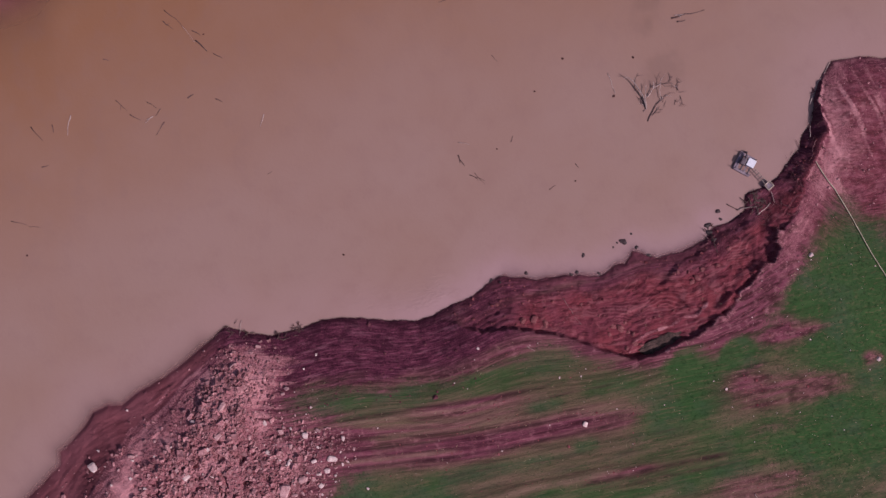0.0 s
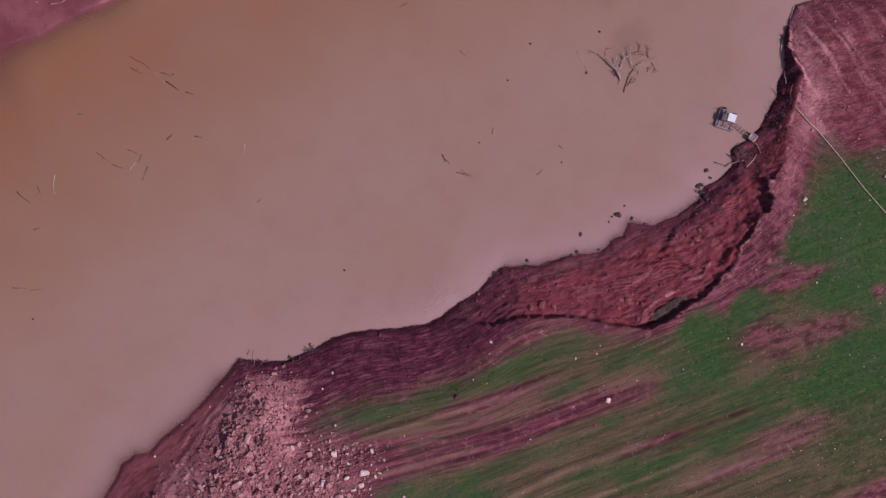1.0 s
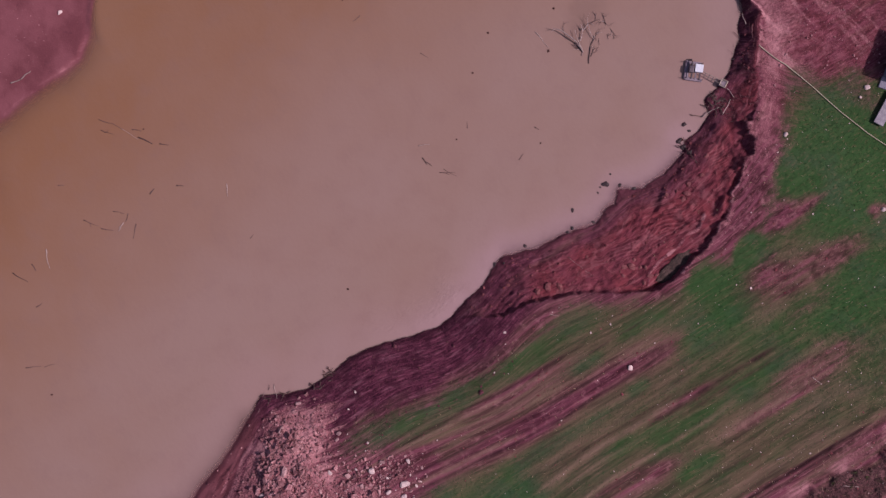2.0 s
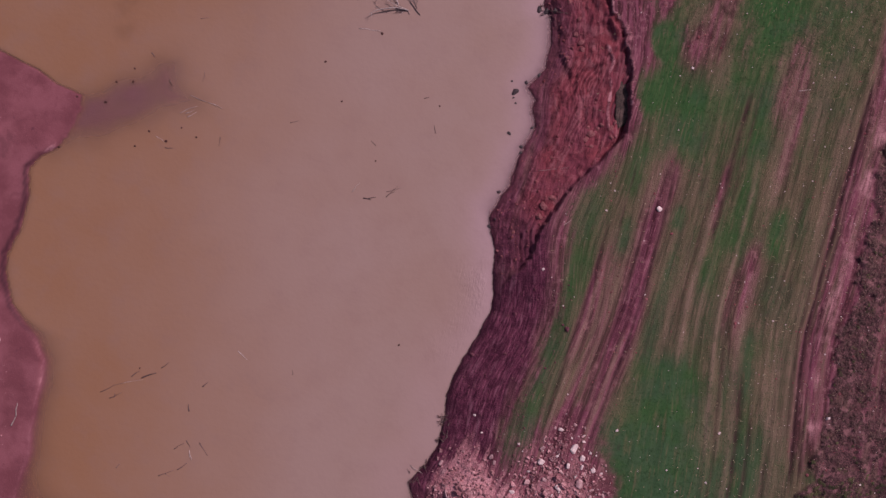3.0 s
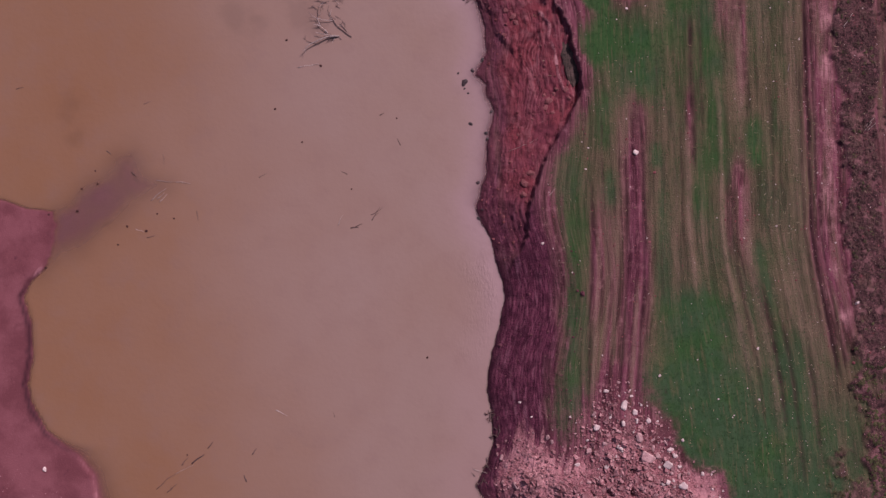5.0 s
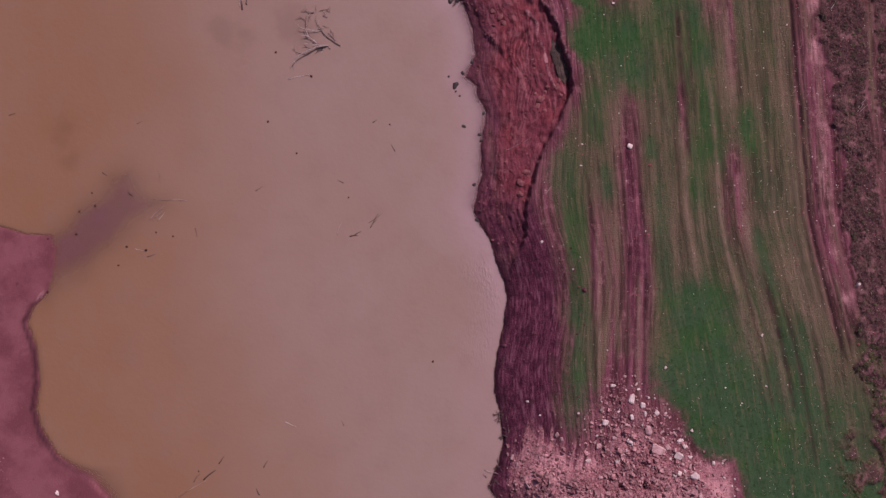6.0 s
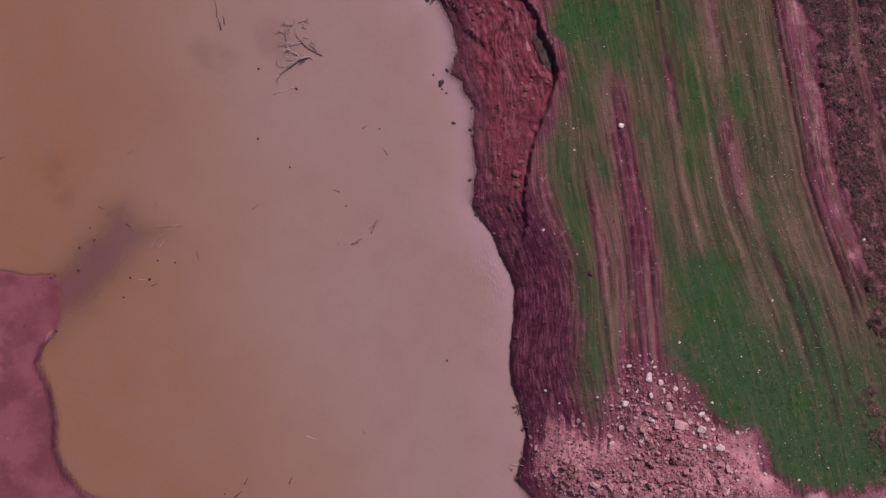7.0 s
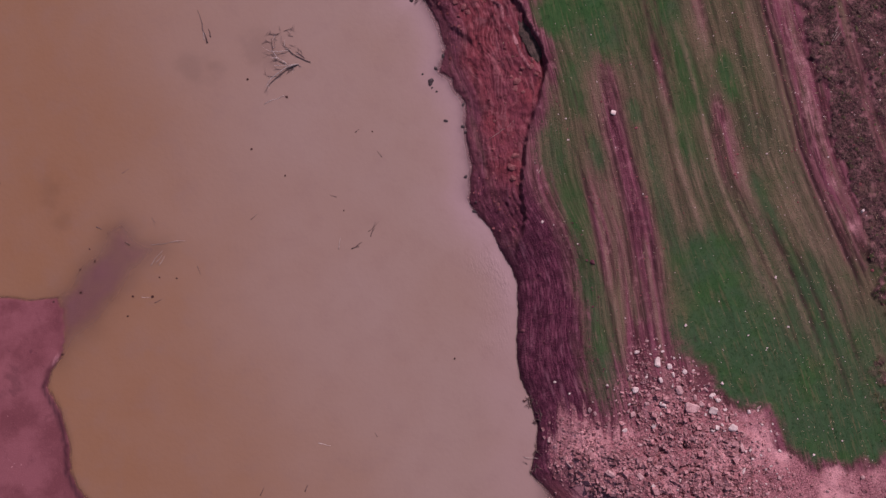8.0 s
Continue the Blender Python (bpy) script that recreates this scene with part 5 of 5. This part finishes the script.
def scatter(name, count, accept, size, material, seed, label, category, area, squash=0.8, sink=0.3, tip=0.3, crumbly=False):
    """Countless small stones or clods in one mesh."""
    rng = random.Random(seed)
    shapes = []
    for i in range(6):
        me = rock_mesh("shape", random.Random(seed * 10 + i), material, 0.0, crumbly)
        shapes.append((np.array([v.co[:] for v in me.vertices]), [tuple(p.vertices) for p in me.polygons]))
        bpy.data.meshes.remove(me)
    V, F, base, n, tries = [], [], 0, 0, 0
    while n < count and tries < count * 40:
        tries += 1
        x, y = rng.uniform(area[0], area[1]), rng.uniform(area[2], area[3])
        if rng.random() > accept(x, y):
            continue
        s = size(rng)
        sv, sf = shapes[rng.randint(0, 5)]
        turn = np.array(Euler((rng.uniform(-tip, tip), rng.uniform(-tip, tip), rng.uniform(0, 6.28))).to_matrix())
        p = (sv * (s, s, s * squash)) @ turn.T + (x, y, height_at(x, y) + s * sink * 0.5)
        V.append(p)
        F += [(a + base, b + base, e + base) for a, b, e in sf]
        base += len(sv)
        n += 1
    return tagged(from_arrays(name, np.concatenate(V).tolist(), F, material), label, category, kind="stuff")


def heap_here(x, y):
    h, n = value_at(HEAPD, x, y), value_at(FLANKD, x, y)
    return float(np.clip(0.20 + 0.3 * h, 0.0, 0.9) * (h > -1.2) * np.clip((n - 0.1 - 1.9 * min(max((-18 - y) * 0.25, 0), 1.0)) / 2.4, 0.05, 1.0) * (1.0 if x < 17 else 0.35))


scatter("rubble", 12000, heap_here, lambda r: 0.04 + min(0.35, r.expovariate(12)), M_RUBBLE, 51, "crushed pale rubble and earth clods tipped in a heap", "rubble", (3, 30, -34, -7), tip=0.8)
core_here = lambda x, y: heap_here(x, y) * (value_at(HEAPD, x, y) > 2.0) * (x < 16) * (0.2 + 0.8 * (math.sin(x * 1.9 + y) * math.sin(y * 1.3 - 0.6 * x) > 0))
scatter("rubble", 950, core_here, lambda r: 0.20 + min(0.4, r.expovariate(9)), M_RUBBLE, 57, "broken earth blocks in the middle of the heap", "rubble", (5, 18, -32, -12), tip=0.9, sink=0.5)
slump_here = lambda x, y: (value_at(UPPERD, x, y) < -0.15) * (value_at(NEAR, x, y) > 0.2) * 0.9
scatter("clods", 900, slump_here, lambda r: 0.03 + min(0.2, r.expovariate(26)), M_CLOD, 52, "crumbled red clods on the slumped bank", "clods", (-3, 11, -1, 28), crumbly=True)
bank_here = lambda x, y: (value_at(NEAR, x, y) > 0.15) * (value_at(NEAR, x, y) < 5.5) * 0.6
scatter("clods", 700, bank_here, lambda r: 0.04 + r.expovariate(25), M_SILTCLOD, 53, "small purple clods on the combed silt bank", "clods", (1.5, 11, -24, 0), crumbly=True)
field_here = lambda x, y: (value_at(UPPERD, x, y) > 0.3 or y < -3) * (value_at(NEAR, x, y) > 4) * (0.5 + 0.5 * (x > 22))
scatter("pebbles", 800, field_here, lambda r: 0.04 + r.expovariate(45), M_STONE, 54, "small white stones scattered over the field", "stones", (3, 33, -22, 33))
field_soil = lambda x, y: max(0.0, 1 - 2 * value_at(COVER[0], x, y)) * (value_at(NEAR, x, y) > 4.5)
scatter("clods", 2200, field_soil, lambda r: 0.04 + r.expovariate(35), M_CLOD, 55, "small clods in the ploughed rows", "clods", (6, 33, -22, 31), 0.6, crumbly=True)
edge_here = lambda x, y: (value_at(EARTH[1], x, y) > 0.3) * 0.7 + 0.5 * (25.4 < x < 28.2) * (y > -8)
scatter("pebbles", 800, edge_here, lambda r: 0.025 + r.expovariate(40), M_RUBBLE, 59, "pale crumbs and small stones along the field edge", "stones", (24.5, 34, -22, 20), tip=0.6)
north_here = lambda x, y: (value_at(UPPERD, x, y) > 0.2) * (value_at(COVER[0], x, y) < 0.2) * 0.8
scatter("pebbles", 500, north_here, lambda r: 0.04 + r.expovariate(28), M_RUBBLE, 58, "crumbs and small stones on the bare red spit", "stones", (-8, 6, 21, 34), tip=0.6)
LIGHT_CLODS = [rock_mesh("clod", random.Random(430 + i), M_LIGHTCLOD, 0.0, True) for i in range(5)]
for x, y, r in [(7.73, 10.25, 0.26), (8.07, 10.7, 0.2), (7.47, 9.79, 0.18), (7.41, 10.64, 0.16), (8.3, 11.02, 0.15), (7.95, 9.4, 0.14), (5.41, 16.27, 0.26), (4.95, 16.77, 0.2), (5.63, 15.82, 0.2), (4.73, 15.01, 0.16), (5.76, 3.71, 0.26), (5.85, 4.5, 0.3), (6.24, 5.22, 0.24), (8.93, 10.96, 0.2), (9.12, 10.35, 0.18), (9.12, 11.44, 0.14), (4.85, 17.8, 0.16), (3.87, 18.82, 0.18), (6.57, 8.97, 0.12), (5.55, 7.99, 0.12), (4.31, 2.22, 0.14)]:
    ob = new("clod", rng.choice(LIGHT_CLODS))
    ob.matrix_basis = pose(x, y, height_at(x, y) + 0.1 * r, 0, 0, rng.uniform(0, 360)) @ Matrix.Diagonal((2 * r, 1.8 * r, 1.3 * r, 1))
    tagged(ob, "fallen pinkish block of dry earth on the slump", "clod", "fallen blocks below the scarp")
far_here = lambda x, y: (value_at(FARD, x, y) > (1.6 if y < -16 else 3.0)) * 0.8
scatter("pebbles", 340, far_here, lambda r: 0.04 + r.expovariate(40), M_RUBBLE, 56, "gravel on the far mud bank", "stones", (-34, -24, -30, 4))

for x, y, r in [(1.88, 11.87, 0.24), (1.45, 12.54, 0.1), (2.11, 11.09, 0.1), (1.86, 11.43, 0.08), (2.21, 8.91, 0.14), (2.46, 12.69, 0.16), (2.61, 4.71, 0.16), (2.6, 2.18, 0.16), (1.18, 18.83, 0.2), (1.77, 18.91, 0.12), (2, 17.92, 0.22), (2.54, 17.96, 0.24), (3.29, 8.23, 0.16), (3.36, 7.8, 0.14), (3.7, 9.73, 0.12), (3.19, 13.42, 0.14), (2.85, 2.78, 0.1), (3.1, 18.09, 0.18)]:
    ob = new("clod", rng.choice(WET_CLODS))
    ob.matrix_basis = pose(x, y, max(height_at(x, y), -0.02) + 0.02, 0, 0, rng.uniform(0, 360)) @ Matrix.Diagonal((2 * r, 1.6 * r, 1.1 * r, 1))
    tagged(ob, "dark wet clod standing in the shallows", "clod", "clods at the waterline")


# ---------- grass, dry stalks and scrub ----------
def blades(name, count, accept, area, seed, height, width, per, lean, material, label, category):
    rng = np.random.RandomState(seed)
    V, F, n = [], [], 0
    while n < count:
        x, y = rng.uniform(area[0], area[1]), rng.uniform(area[2], area[3])
        if rng.rand() > accept(x, y):
            continue
        z = height_at(x, y)
        for _ in range(per):
            a, l = rng.uniform(0, 6.283), rng.uniform(0.3, 1.0) * lean
            h = height * rng.uniform(0.6, 1.3)
            bx, by = x + rng.uniform(-1, 1) * width * 3, y + rng.uniform(-1, 1) * width * 3
            c, s = math.cos(a), math.sin(a)
            k = len(V)
            V += [(bx - s * width, by + c * width, z - 0.01), (bx + s * width, by - c * width, z - 0.01), (bx + c * l, by + s * l, z + h)]
            F.append((k, k + 1, k + 2))
        n += 1
    return tagged(from_arrays(name, V, F, material), label, category, kind="stuff")


green_here = lambda x, y: max(0.0, min(value_at(COVER[0], x, y), 1.0) - 0.2) * 1.1
blades("grass", 17000, green_here, (3, 34, -24, 35), 61, 0.055, 0.016, 3, 0.14, M_BLADE, "young green grass growing in the rows", "grass")
stalk_here = lambda x, y: (value_at(NEAR, x, y) > 3.5) * (0.25 + 0.75 * (x > 20)) * (value_at(HEAPD, x, y) < 0.5)
blades("dry_stalks", 2400, stalk_here, (4, 34, -22, 33), 62, 0.10, 0.016, 1, 0.30, M_STRAW, "pale dry stalks and straw lying on the field", "straw")


def scrub(seed, count, material, south, label):
    """Low dark thorn scrub: clumps of small leaves on short stems."""
    rng = np.random.RandomState(seed)
    V, F, n = [], [], 0
    while n < count:
        x, y = rng.uniform(23.0, 35), rng.uniform(-24, 20)
        b = value_at(EARTH[1], x, y) * float(np.clip((-7 - y) / 4, 0.05, 1) if south else np.clip((11 + y) / 5, 0.2, 1))
        if rng.rand() > b * (0.12 + 0.88 * (math.sin(x * 2.1 + 1.3 * math.sin(y * 1.7)) * math.sin(y * 1.9 + x) > -0.35)):
            continue
        z, r = height_at(x, y), rng.uniform(0.05, 0.15)
        for _ in range(16):
            d = rng.normal(0, 1, 3)
            d /= np.linalg.norm(d)
            p = np.array([x, y, z + 0.35 * r]) + d * r * rng.uniform(0.4, 1.0) * (1.5, 1.5, 0.4)
            e1 = rng.normal(0, 1, 3)
            e1 *= 0.042 / np.linalg.norm(e1)
            e2 = np.cross(e1, d * 0.4 + (0, 0, 0.8))
            k = len(V)
            V += [tuple(p - e1 - e2), tuple(p + e1 - e2), tuple(p + e1 * 0.4 + e2 * 1.6)]
            F.append((k, k + 1, k + 2))
        n += 1
    return tagged(from_arrays("scrub", V, F, material), label, "scrub", kind="stuff")


scrub(71, 2300, M_SCRUB, False, "low dark brown scrub along the field edge")
scrub(72, 1500, M_WEED, True, "low olive weeds at the southern end of the scrub")
